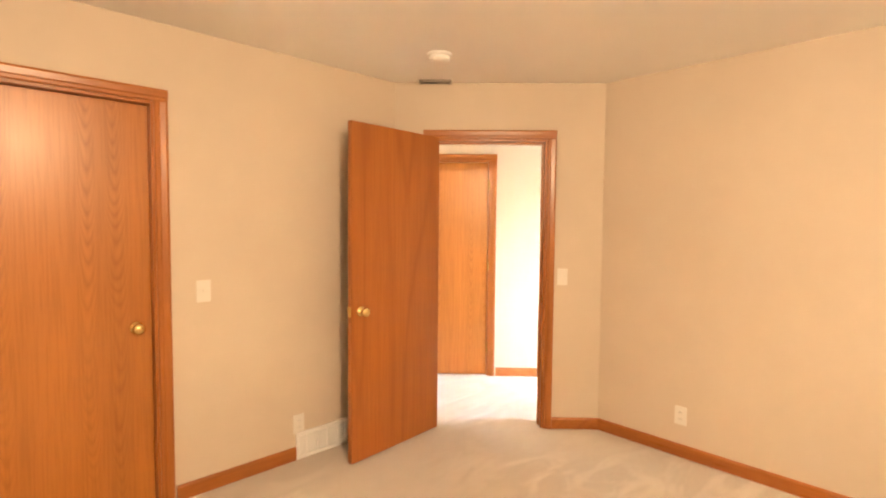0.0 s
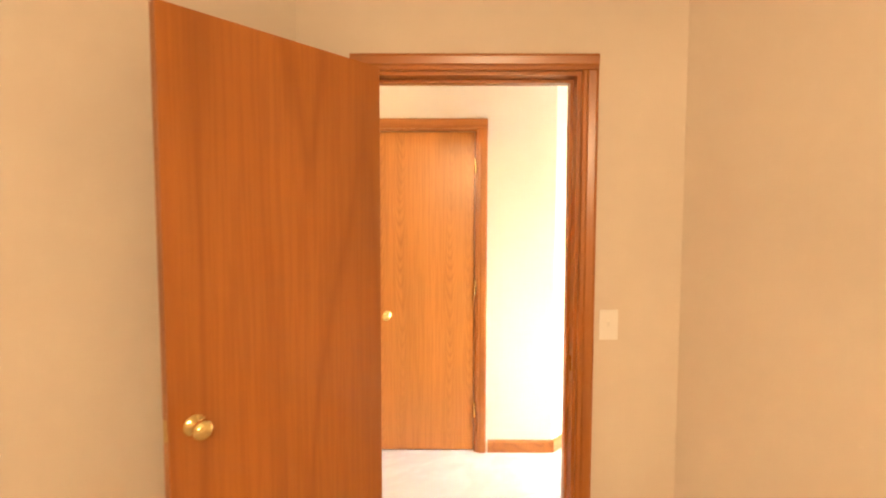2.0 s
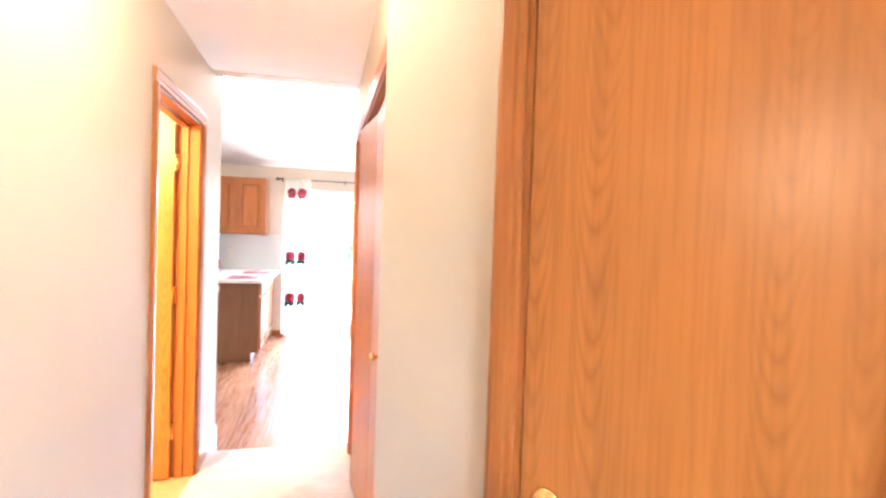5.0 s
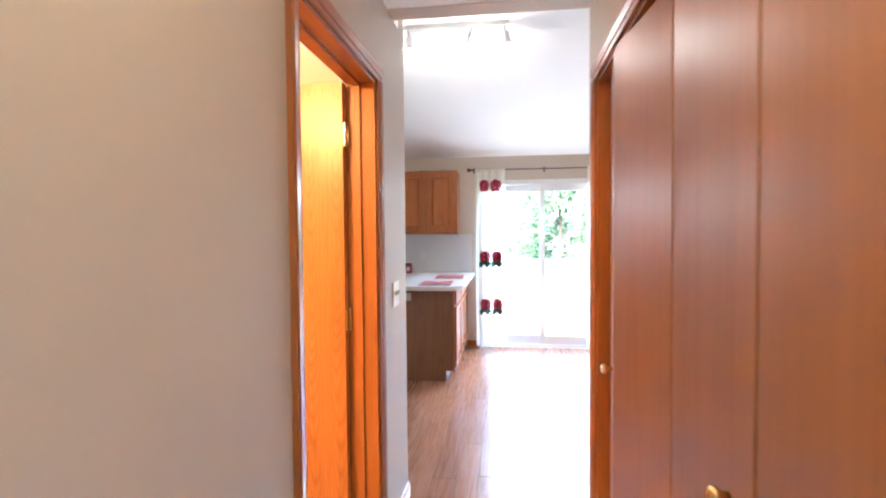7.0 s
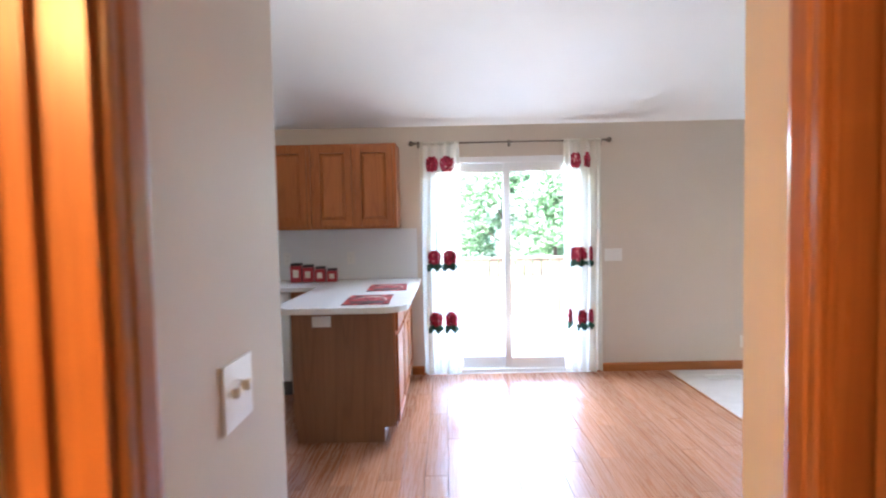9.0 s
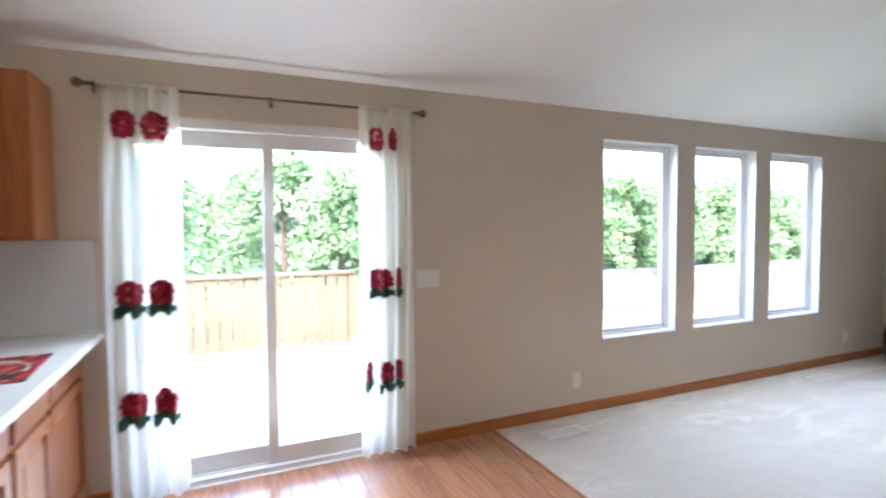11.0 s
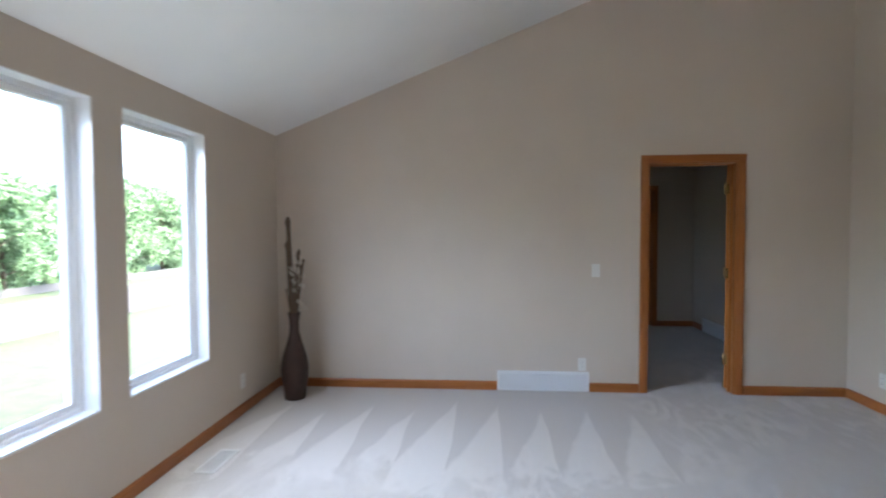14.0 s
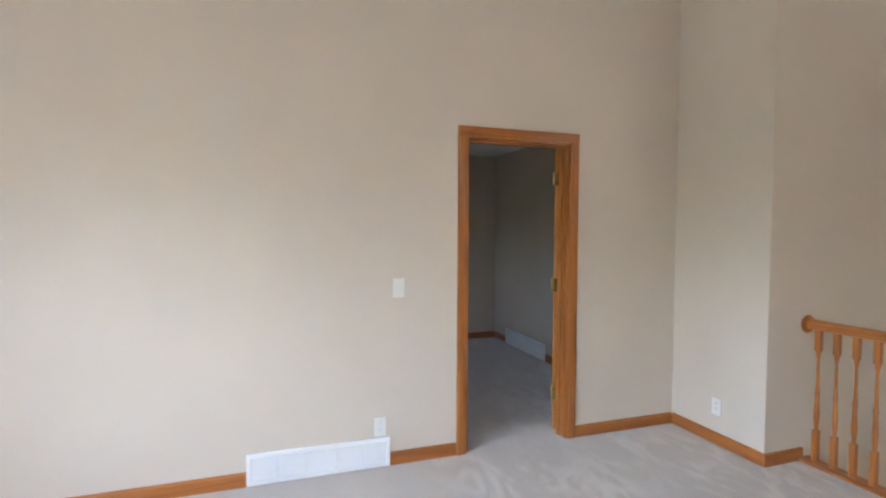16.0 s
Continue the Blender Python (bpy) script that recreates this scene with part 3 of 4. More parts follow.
baseboard("baseboard", (6.52, 0.722), (6.52, 0.39), (-1, 0))
baseboard("baseboard", (-0.32, -1.277), (0.077, -1.277), (0, -1))
baseboard("baseboard", (-1.345, -1.277), (-0.68, -1.277), (0, -1))
baseboard("baseboard", (1.10, -2.30), (1.10, -6.1), (-1, 0))
baseboard("baseboard", (0.868, -2.068), (1.10, -2.30), (-1, -1))
baseboard("baseboard", (0.80, -0.30), (0.96, -0.46), (-1, -1))
baseboard("baseboard", (1.51, -1.01), (1.80, -1.30), (-1, -1))
baseboard("baseboard", (1.80, -1.30), (2.08, -1.30), (0, -1))
baseboard("baseboard", (3.6, -1.25), (3.6, -3.2), (-1, 0))
baseboard("baseboard", (-0.10, -0.93), (-0.10, 0.765), (1, 0))
baseboard("baseboard", (-0.10, 1.67), (-0.10, 2.17), (1, 0))
baseboard("baseboard", (0.80, -0.30), (0.80, -0.04), (-1, 0))
baseboard("baseboard", (0.80, 1.81), (0.80, 1.93), (-1, 0))
baseboard("baseboard", (10.42, 4.4), (10.42, 2.11), (-1, 0))
baseboard("baseboard", (10.42, 1.23), (10.42, 0.72), (-1, 0))
baseboard("baseboard", (7.5, 0.71), (9.08, 0.71), (0, 1))
baseboard("baseboard", (10.07, 0.71), (10.41, 0.71), (0, 1))

# ---- doors ----
doorset("door_frame_1", pose(0.077, -1.277, 0, 0, 0, -45) @ pose((0.257 + 1.060) / 2, 0, 0), 0.803, DH, 0.15, "oak door casing round the bedroom doorway")
sp = part("strike_plate", boxes(((0.3815, 0.02, 0.89), (0.3835, 0.045, 0.95))), BRASS, bpy.data.objects["door_frame_1"], "brass strike plate")
slab_door("bedroom_door", pose(0.272, -1.486, 0, 0, 0, 184.8), 0.757, DH, "flush oak veneer bedroom door standing wide open", 0.69, hinge_side=1, mat=DOORP)
doorset("door_frame_2", pose(0.80, -0.30, 0, 0, 0, -45) @ pose((0.293 + 0.935) / 2, 0, 0), 0.642, DH, T, "oak casing round the closed linen closet door", back=False)
slab_door("linen_closet_door", pose(0.80, -0.30, 0, 0, 0, -45) @ pose(0.916, 0.040, 0, 0, 0, 180), 0.603, DH - 0.022, "closed flush oak closet door with arched grain", 0.545, hinge_side=-1, kz=0.875)
doorset("door_frame_3", pose(-1.79, -1.277, 0), 0.76, DH, T, "oak casing round the bedroom closet door", back=False)
slab_door("bedroom_closet_door", pose(-2.151, -1.277, 0) @ pose(0, 0.05, 0), 0.722, DH - 0.022, "closed flush oak veneer bedroom closet door", 0.655)
doorset("door_frame_4", pose(-0.10, 1.216, 0, 0, 0, 90), 0.782, DH, T, "oak casing round the bathroom doorway")
slab_door("bathroom_door", pose(-0.218, 1.582, 0, 0, 0, 176), 0.77, DH - 0.022, "flush oak bathroom door opened inward", 0.70, hinge_side=1)
doorset("door_frame_5", pose(XE, 2.0025, 0, 0, 0, -90), 0.759, DH, T, "oak casing round the doorway to the side room")
slab_door("side_room_door", pose(XE + 0.128, 1.632, 0, 0, 0, -62), 0.72, DH - 0.022, "flush oak door opened into the side room", 0.65, hinge_side=-1)
doorset("door_frame_6", pose(0.80, 0.88, 0, 0, 0, -90), 1.72, DH, T, "oak casing round the folding closet doors", back=False, stop=0)

doorset("door_frame_7", pose(10.42, 1.67, 0, 0, 0, -90), 0.76, DH, T, "oak casing round the side room closet door", back=False)
slab_door("side_room_closet_door", pose(10.42, 2.031, 0, 0, 0, -90) @ pose(0, 0.05, 0), 0.722, DH - 0.022, "closed flush oak closet door in the side room", 0.655)
# folding closet doors: the far pair stands slightly folded out into the hall
bifold = thing("folding_closet_door", "flush brown oak folding closet doors, far pair slightly ajar", "door", pose(0.80, 0.88, 0, 0, 0, -90))
BIF = oak("oak_folding_door", (0.35, 0.145, 0.048), (0.45, 0.195, 0.07), "z", 1.0, 0.34, False)


def leaf(p, q, name="door_leaf"):
    p, q = Vector((*p, 0)), Vector((*q, 0))
    d = q - p
    bm = boxes(((0.002, 0, 0.02), (d.length - 0.002, 0.03, DH - 0.03)), bevel=0.002)
    ob = part(name, bm, BIF, bifold)
    ob.matrix_local = Matrix.Translation(p) @ Matrix.Rotation(math.atan2(d.y, d.x), 4, "Z")
    return ob


leaf((-0.835, 0.05), (-0.43, -0.02))
leaf((-0.428, -0.02), (0.0, 0.03))
leaf((0.004, 0.03), (0.42, 0.03))
leaf((0.424, 0.03), (0.84, 0.03))
for kx, ky in ((-0.52, -0.007), (0.33, 0.03)):
    kb = lathe([(0.008, 0), (0.008, 0.014), (0.016, 0.02), (0.018, 0.028), (0.013, 0.036), (0.004, 0.038)], 16, True, Matrix.Translation((kx, ky, 0.92)) @ Matrix.Rotation(radians(90), 4, "X"))
    part("door_knob", kb, BRASS, bifold, "small brass knob")

# ---- windows of the living room ----
def window(name, x0, x1, z0, z1, label, bar=False):
    e = thing(name, label, "window", pose((x0 + x1) / 2, YN, 0), kind="structure")
    w = (x1 - x0) / 2
    y0, y1 = 0.085, 0.145
    def ring(inner, outer, ya, yb):
        return boxes(((-outer, ya, z0 + (w - outer)), (-inner, yb, z1 - (w - outer))), ((inner, ya, z0 + (w - outer)), (outer, yb, z1 - (w - outer))),
                     ((-inner, ya, z0 + (w - outer)), (inner, yb, z0 + (w - inner))), ((-inner, ya, z1 - (w - inner)), (inner, yb, z1 - (w - outer))), bevel=0.003)
    part("window_frame", ring(w - 0.032, w - 0.001, y0, y1), VINYL, e)
    part("sash", ring(w - 0.062, w - 0.034, y0 + 0.012, y1 - 0.01), VINYL, e)
    g = part("pane", boxes(((-w + 0.06, y0 + 0.028, z0 + 0.06), (w - 0.06, y0 + 0.033, z1 - 0.06))), GLASS, e)
    g.visible_shadow = False
    part("window_sill", boxes(((-w + 0.001, 0.001, z0 + 0.001), (w - 0.001, y0, z0 + 0.012)), bevel=0.003), WHITE, e, "white painted sill")
    part("reveal", boxes(((-w + 0.0005, 0.001, z0 + 0.012), (-w + 0.006, y0, z1 - 0.006)), ((w - 0.006, 0.001, z0 + 0.012), (w - 0.0005, y0, z1 - 0.006)),
                         ((-w + 0.0005, 0.001, z1 - 0.006), (w - 0.0005, y0, z1 - 0.0005))), WHITE, e, "white painted window reveal")
    if bar:
        zm = (z0 + z1) / 2
        part("meeting_rail", boxes(((-w + 0.034, y0 + 0.002, zm - 0.02), (w - 0.034, y1 - 0.004, zm + 0.02))), VINYL, e)
    return e


for i, (a, b) in enumerate(WIN):
    window("window_%d" % (i + 1), a, b, 0.545, 2.112, "tall white vinyl window in a row of three")
window("window_4", -2.40, -1.37, 1.07, 2.10, "white vinyl kitchen window over the counter", True)

# sliding glass door
sl = thing("sliding_door", "white vinyl sliding glass door to the deck", "sliding door", pose(0.85, YN, 0), kind="structure")
part("door_frame", boxes(((-0.769, 0.02, 0.0), (-0.729, 0.14, 2.039)), ((0.729, 0.02, 0.0), (0.769, 0.14, 2.039)), ((-0.729, 0.02, 1.985), (0.729, 0.14, 2.039)), bevel=0.004), VINYL, sl)
part("threshold", boxes(((-0.769, -0.001, -0.1), (0.769, 0.15, -0.001))), VINYL, sl)
part("sill_track", boxes(((-0.729, 0.02, 0.0), (0.729, 0.14, 0.03)), ((-0.729, 0.06, 0.03), (0.729, 0.066, 0.042)), ((-0.729, 0.1, 0.03), (0.729, 0.106, 0.042))), VINYL, sl)
for nm, xa, xb, y in (("fixed_panel", -0.729, 0.03, 0.095), ("sliding_panel", -0.03, 0.729, 0.05)):
    p = part(nm, boxes(((xa, y, 0.043), (xa + 0.06, y + 0.035, 1.984)), ((xb - 0.06, y, 0.043), (xb, y + 0.035, 1.984)), ((xa + 0.06, y, 0.043), (xb - 0.06, y + 0.035, 0.135)),
                       ((xa + 0.06, y, 1.90), (xb - 0.06, y + 0.035, 1.984)), bevel=0.004), VINYL, sl)
    g = part("pane", boxes(((xa + 0.058, y + 0.012, 0.133), (xb - 0.058, y + 0.018, 1.902))), GLASS, p)
    g.visible_shadow = False
part("handle", boxes(((0.69, 0.018, 0.95), (0.712, 0.05, 1.15)), bevel=0.006), WHITE, sl)

# curtain rod and curtains
rod = thing("curtain_rod", "dark pewter curtain rod with round finials", "curtain rod", pose(0.87, YN - 0.075, 2.155))
part("rod", lathe([(0.008, -0.86), (0.008, 0.86)], 12, True, Matrix.Rotation(radians(90), 4, "Y")), PEWTER, rod)
for s in (-1, 1):
    part("finial", lathe([(0.010, 0.0), (0.014, 0.004), (0.010, 0.010), (0.012, 0.02), (0.022, 0.032), (0.025, 0.045), (0.02, 0.058), (0.006, 0.066)], 16, True,
                         Matrix.Translation((s * 0.86, 0, 0)) @ Matrix.Rotation(radians(90 * s), 4, "Y")), PEWTER, rod)
for x in (-0.84, 0.0, 0.84):
    part("bracket", boxes(((x - 0.006, 0.0, -0.006), (x + 0.006, 0.075, 0.006)), ((x - 0.012, 0.068, -0.03), (x + 0.012, 0.074, 0.03))), PEWTER, rod)


def fold(u, z, seed, width):
    """Depth of the curtain's folds at u across and z up."""
    k = 0.6 + 0.4 * min(1.0, (2.15 - z) / 0.8)
    return 0.030 * k * math.sin(2 * math.pi * (u * 4.2 / width + 0.12 * math.sin(z * 1.7 + seed)) + seed) + 0.010 * math.sin(19 * u / width + 2.3 * z + seed)


def sheet(x0, x1, z0, z1, nx, nz, f, keep=None):
    bm = bmesh.new()
    grid = {}
    for i in range(nx + 1):
        for j in range(nz + 1):
            grid[i, j] = (x0 + (x1 - x0) * i / nx, z0 + (z1 - z0) * j / nz)
    vs = {}
    def v(i, j):
        if (i, j) not in vs:
            x, z = grid[i, j]
            vs[i, j] = bm.verts.new((x, f(x, z), z))
        return vs[i, j]
    for i in range(nx):
        for j in range(nz):
            cx, cz = (grid[i, j][0] + grid[i + 1, j][0]) / 2, (grid[i, j][1] + grid[i, j + 1][1]) / 2
            if keep is None or keep(cx, cz):
                bm.faces.new((v(i, j), v(i + 1, j), v(i + 1, j + 1), v(i, j + 1))).smooth = True
    return bm


def curtain(x0, x1, seed, flowers, name="curtain"):
    c = thing(name, "sheer white curtain printed with rows of red flowers", "curtain", pose(0, YN - 0.075, 0), group="curtains at the sliding door")
    w, zr = x1 - x0, 0.078
    f = lambda x, z: fold(x - x0, z, seed, w)
    part("cloth", sheet(x0, x1, 0.025, 2.165, 70, 60, f), SHEER, c)
    rings = [(0.016 + 0.004 * math.sin(i * 0.9 + seed) + 0.003 * math.sin(i * 2.3), x0 + w * i / 60) for i in range(61)]
    part("rod_pocket", lathe(rings, 14, True, Matrix.Translation((0, 0, 2.155)) @ Matrix.Rotation(radians(90), 4, "Y")), SHEER, c)
    for cx, cz, r, leafy in flowers:
        rag = lambda x, z: 0.94 + 0.04 * math.sin(5 * math.atan2(z - cz, x - cx) + cx * 40) + 0.04 * math.sin(11 * math.atan2(z - cz, x - cx))
        bm = sheet(cx - r, cx + r, cz - zr, cz + zr, 22, 22, lambda x, z: f(min(max(x, x0), x1), z) - 0.004,
                   lambda x, z: x0 < x < x1 and (abs(x - cx) / (0.92 * r)) ** 3 + (abs(z - cz) / (0.95 * zr)) ** 3 < rag(x, z) ** 3)
        part("flower", bm, RED, c, "dark red printed flower")
        if leafy:
            bm = sheet(cx - r, cx + r, cz - zr * 1.75, cz - zr * 0.55, 20, 14, lambda x, z: f(min(max(x, x0), x1), z) - 0.0055,
                       lambda x, z: x0 < x < x1 and z > cz - zr * (1.2 + 0.35 * abs(math.sin((x - cx) * 3.1 / r + 0.6))) and z < cz - zr * (0.72 + 0.1 * math.sin(x * 90)))
            part("leaves", bm, GREEN, c, "dark green printed leaves")
    return c


curtain(0.045, 0.405, 0.6, [(0.155, 1.965, 0.064, False), (0.292, 1.965, 0.076, False), (0.16, 1.105, 0.068, True), (0.302, 1.105, 0.070, True), (0.165, 0.53, 0.070, True), (0.31, 0.53, 0.064, True)])
curtain(1.36, 1.70, 2.1, [(1.47, 1.975, 0.058, False), (1.575, 1.975, 0.04, False), (1.485, 1.115, 0.082, True), (1.60, 1.115, 0.026, True), (1.408, 0.55, 0.034, True), (1.515, 0.53, 0.052, True), (1.595, 0.535, 0.026, True)])

# ---- kitchen ----
PX0, PX1, PY0 = -0.77, 0.03, 4.03


def panel_door(parent, w, h, m, mat=CABW, name="cabinet_door", arch=False):
    """A framed door with a raised panel: width along x, front to -y."""
    bm = boxes(((0, -0.019, 0), (0.055, 0, h)), ((w - 0.055, -0.019, 0), (w, 0, h)), ((0.055, -0.019, 0), (w - 0.055, 0, 0.055)), ((0.055, -0.019, h - 0.055), (w - 0.055, 0, h)), bevel=0.003)
    ob = part(name, bm, mat, parent)
    ob.matrix_local = m
    pm = bmesh.new()
    a = [(0.055, 0.055), (w - 0.055, 0.055), (w - 0.055, h - 0.055), (0.055, h - 0.055)]
    b = [(0.085, 0.085), (w - 0.085, 0.085), (w - 0.085, h - 0.085), (0.085, h - 0.085)]
    va = [pm.verts.new((x, -0.001, z)) for x, z in a]
    vb = [pm.verts.new((x, -0.016, z)) for x, z in b]
    for i in range(4):
        pm.faces.new((va[i], va[(i + 1) % 4], vb[(i + 1) % 4], vb[i]))
    pm.faces.new(vb)
    part("raised_panel", pm, mat, ob)
    return ob


def drawer(parent, w, h, m):
    ob = part("drawer_front", boxes(((0, -0.019, 0), (w, 0, h)), bevel=0.005), CABW, parent)
    ob.matrix_local = m
    return ob


# peninsula cabinets, their doors face the dining side
face_x = -0.08
for k, (ya, yb) in enumerate(((4.24, 4.72), (4.725, 5.14))):
    c = thing("base_cabinet", "oak base cabinet with drawer over raised-panel door", "cabinet", pose(face_x, ya, 0, 0, 0, 90), group="peninsula cabinets")
    L = yb - ya
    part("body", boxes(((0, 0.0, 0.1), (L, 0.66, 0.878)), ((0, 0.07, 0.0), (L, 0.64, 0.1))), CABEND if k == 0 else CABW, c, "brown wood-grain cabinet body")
    part("face_frame", boxes(((0, -0.012, 0.1), (0.035, -0.001, 0.878)), ((L - 0.035, -0.012, 0.1), (L, -0.001, 0.878)), ((0.035, -0.012, 0.1), (L - 0.035, -0.001, 0.13)), ((0.035, -0.012, 0.70), (L - 0.035, -0.001, 0.72)),
                             ((0.035, -0.012, 0.85), (L - 0.035, -0.001, 0.878))), CABW, c)
    drawer(c, L - 0.04, 0.135, pose(0.02, -0.0125, 0.725))
    panel_door(c, L - 0.04, 0.575, pose(0.02, -0.0125, 0.125))
c = thing("base_cabinet", "narrow oak base cabinet against the window wall", "cabinet", pose(face_x, 5.145, 0, 0, 0, 90), group="peninsula cabinets")
part("body", boxes(((0, 0.0, 0.1), (0.57, 0.66, 0.878)), ((0, 0.07, 0.0), (0.57, 0.64, 0.1))), CABW, c)
drawer(c, 0.50, 0.135, pose(0.03, -0.002, 0.725))
panel_door(c, 0.50, 0.575, pose(0.03, -0.002, 0.125))
# cabinets on the window wall, west of the peninsula
for xa, xb in ((-2.55, -1.66), (-1.03, -0.78)):
    c = thing("base_cabinet", "oak base cabinet under the white counter", "cabinet", pose(xa, 5.17, 0), group="wall base cabinets")
    part("body", boxes(((0, 0, 0.1), (xb - xa, 0.54, 0.878)), ((0, 0.06, 0), (xb - xa, 0.54, 0.1))), CABW, c)
    if xb - xa > 0.4:
        for q in (0.02, 0.45):
            panel_door(c, 0.42, 0.56, pose(q, -0.002, 0.12))
            drawer(c, 0.42, 0.13, pose(q, -0.002, 0.72))
dw = thing("dishwasher", "white dishwasher under the kitchen counter", "dishwasher", pose(-1.345, 5.17, 0))
part("body", boxes(((-0.305, 0.02, 0.02), (0.305, 0.5, 0.87))), WHITE, dw)
part("door", boxes(((-0.302, -0.012, 0.13), (0.302, 0.019, 0.72)), bevel=0.008), WHITE, dw)
part("control_panel", boxes(((-0.302, -0.018, 0.725), (0.302, 0.019, 0.868)), bevel=0.008), WHITE, dw)
part("handle", boxes(((-0.2, -0.04, 0.76), (0.2, -0.018, 0.785)), bevel=0.006), WHITE, dw)
part("kick_plate", boxes(((-0.3, 0.0, 0.01), (0.3, 0.019, 0.12))), BLACK, dw)
co = thing("outlet", "white outlet box on the end of the peninsula", "outlet", pose(-0.54, 4.238, 0.80))
part("cover_plate", boxes(((-0.06, -0.012, -0.035), (0.06, 0.0, 0.035)), bevel=0.004), PLAST, co)
part("socket", boxes(((-0.035, -0.015, -0.015), (-0.008, -0.0115, 0.015)), ((0.008, -0.015, -0.015), (0.035, -0.0115, 0.015)), bevel=0.002), PLAST, co)

# one continuous worktop: outline with rounded peninsula corners
def worktop_outline():
    pts = [(-2.59, 5.13), (PX0 - 0.03, 5.13), (PX0 - 0.03, PY0 + 0.16)]
    def arc(cx, cy, r, a0, a1):
        return [(cx + r * math.cos(radians(a0 + (a1 - a0) * i / 8)), cy + r * math.sin(radians(a0 + (a1 - a0) * i / 8))) for i in range(9)]
    pts += arc(PX0 + 0.13, PY0 + 0.16, 0.16, 180, 270)
    pts += arc(PX1 - 0.16, PY0 + 0.16, 0.16, 270, 360)
    pts += [(PX1, YN - 0.002), (-2.59, YN - 0.002)]
    return pts


bm = prism(worktop_outline(), 0.038, Matrix.Translation((0, 0, 0.88)))
es = [e for e in bm.edges if abs(e.verts[0].co.z - e.verts[1].co.z) < 1e-5]
bmesh.ops.bevel(bm, geom=es, offset=0.006, segments=2, affect="EDGES")
tagged(ob_mesh("worktop", bm, COUNTER), "white laminate worktop with a rounded peninsula end", "worktop")
tagged(ob_mesh("backsplash", boxes(((-2.59, YN - 0.012, 0.92), (PX1 - 0.03, YN - 0.001, 1.385))), COUNTER), "white laminate backsplash panel behind the counter", "backsplash")

UC = [(-1.30, -0.90), (-0.895, -0.15)]
for xa, xb in UC:
    c = thing("wall_cabinet", "oak wall cabinet with raised-panel doors", "cabinet", pose(xa, 5.40, 1.392), group="wall cabinets")
    W_ = xb - xa
    part("body", boxes(((0, 0.0, 0), (W_, 0.319, 0.735)), bevel=0.002), CABW, c)
    n = 1 if W_ < 0.5 else 2
    dwid = (W_ - 0.03 * (n + 1)) / n
    for i in range(n):
        panel_door(c, dwid, 0.685, pose(0.03 + i * (dwid + 0.03), -0.001, 0.025))



def mat_print():
    k = Nodes("red_petal_placemat_print", 0.55)
    v = k.coords((1, 0.7, 1))
    swirl = k.noise(v, 9.0, 2, 0.45, 2.2)
    k.color(k.ramp(swirl, [(0.34, (0.015, 0.006, 0.008)), (0.42, (0.16, 0.008, 0.014)), (0.5, (0.34, 0.015, 0.02)), (0.60, (0.38, 0.03, 0.03)), (0.66, (0.55, 0.25, 0.2))]))
    return k.m


MATPRINT = mat_print()
for cx, cy, rz in ((-0.25, 4.36, 2), (-0.2, 5.02, 4)):
    pm = thing("placemat", "red printed placemat with a dark flower on the counter", "placemat", pose(cx, cy, 0.9185, 0, 0, rz), group="placemats")
    part("mat", boxes(((-0.15, -0.22, 0), (0.15, 0.22, 0.003)), bevel=0.001), MATPRINT, pm)
    part("dark_motif", lathe([(0.075, 0.0032), (0.07, 0.0036)], 14, False, Matrix.Translation((0.0, -0.13, 0)) @ Matrix.Diagonal((1.5, 0.8, 1, 1))), BLACK, pm, "dark flower print")
    for i, (ra, ph) in enumerate(((0.10, 0.3), (0.085, 0.9), (0.115, -0.2))):
        cb = bmesh.new()
        prev = None
        for k in range(13):
            a = ph + k * 0.16
            q = [cb.verts.new((ra * 1.15 * math.cos(a) - 0.01, ra * 1.5 * math.sin(a) - 0.02 * i, 0.0036)), cb.verts.new((ra * 1.15 * math.cos(a) * 0.93 - 0.01, ra * 1.5 * math.sin(a) * 0.93 - 0.02 * i, 0.0036))]
            if prev:
                cb.faces.new((prev[0], q[0], q[1], prev[1]))
            prev = q
        part("pale_petal_line", cb, BLOSSOM, pm, "pale petal outline print")
for i in range(4):
    h = 0.15 - 0.017 * i
    r = 0.05 - 0.002 * i
    cn = thing("canister", "red square kitchen canister with a dark lid", "canister", pose(-1.09 + 0.108 * i, 5.56, 0.9185, 0, 0, 4), group="graded set of canisters")
    part("body", boxes(((-r, -r, 0), (r, r, h)), bevel=0.008), REDTIN, cn)
    part("lid", boxes(((-r + 0.003, -r + 0.003, h + 0.0005), (r - 0.003, r - 0.003, h + 0.022)), bevel=0.006), BLACK, cn, "dark lid")
    part("label", boxes(((-r * 0.5, -r - 0.0015, h * 0.3), (r * 0.5, -r - 0.0002, h * 0.75))), BLOSSOM, cn, "pale label")

# track light on the vaulted kitchen ceiling
BULB = emitter("lit_lamp_face", (1, 0.88, 0.72), 0.15)
tz = VAULT_Z + SLOPE * (YN - 3.72)
tl = thing("track_light", "white track light with bell-shaped heads", "ceiling light", pose(-0.05, 3.72, tz))
part("track", boxes(((-0.5, -0.02, -0.03), (0.5, 0.02, 0.012)), bevel=0.004), WHITE, tl)
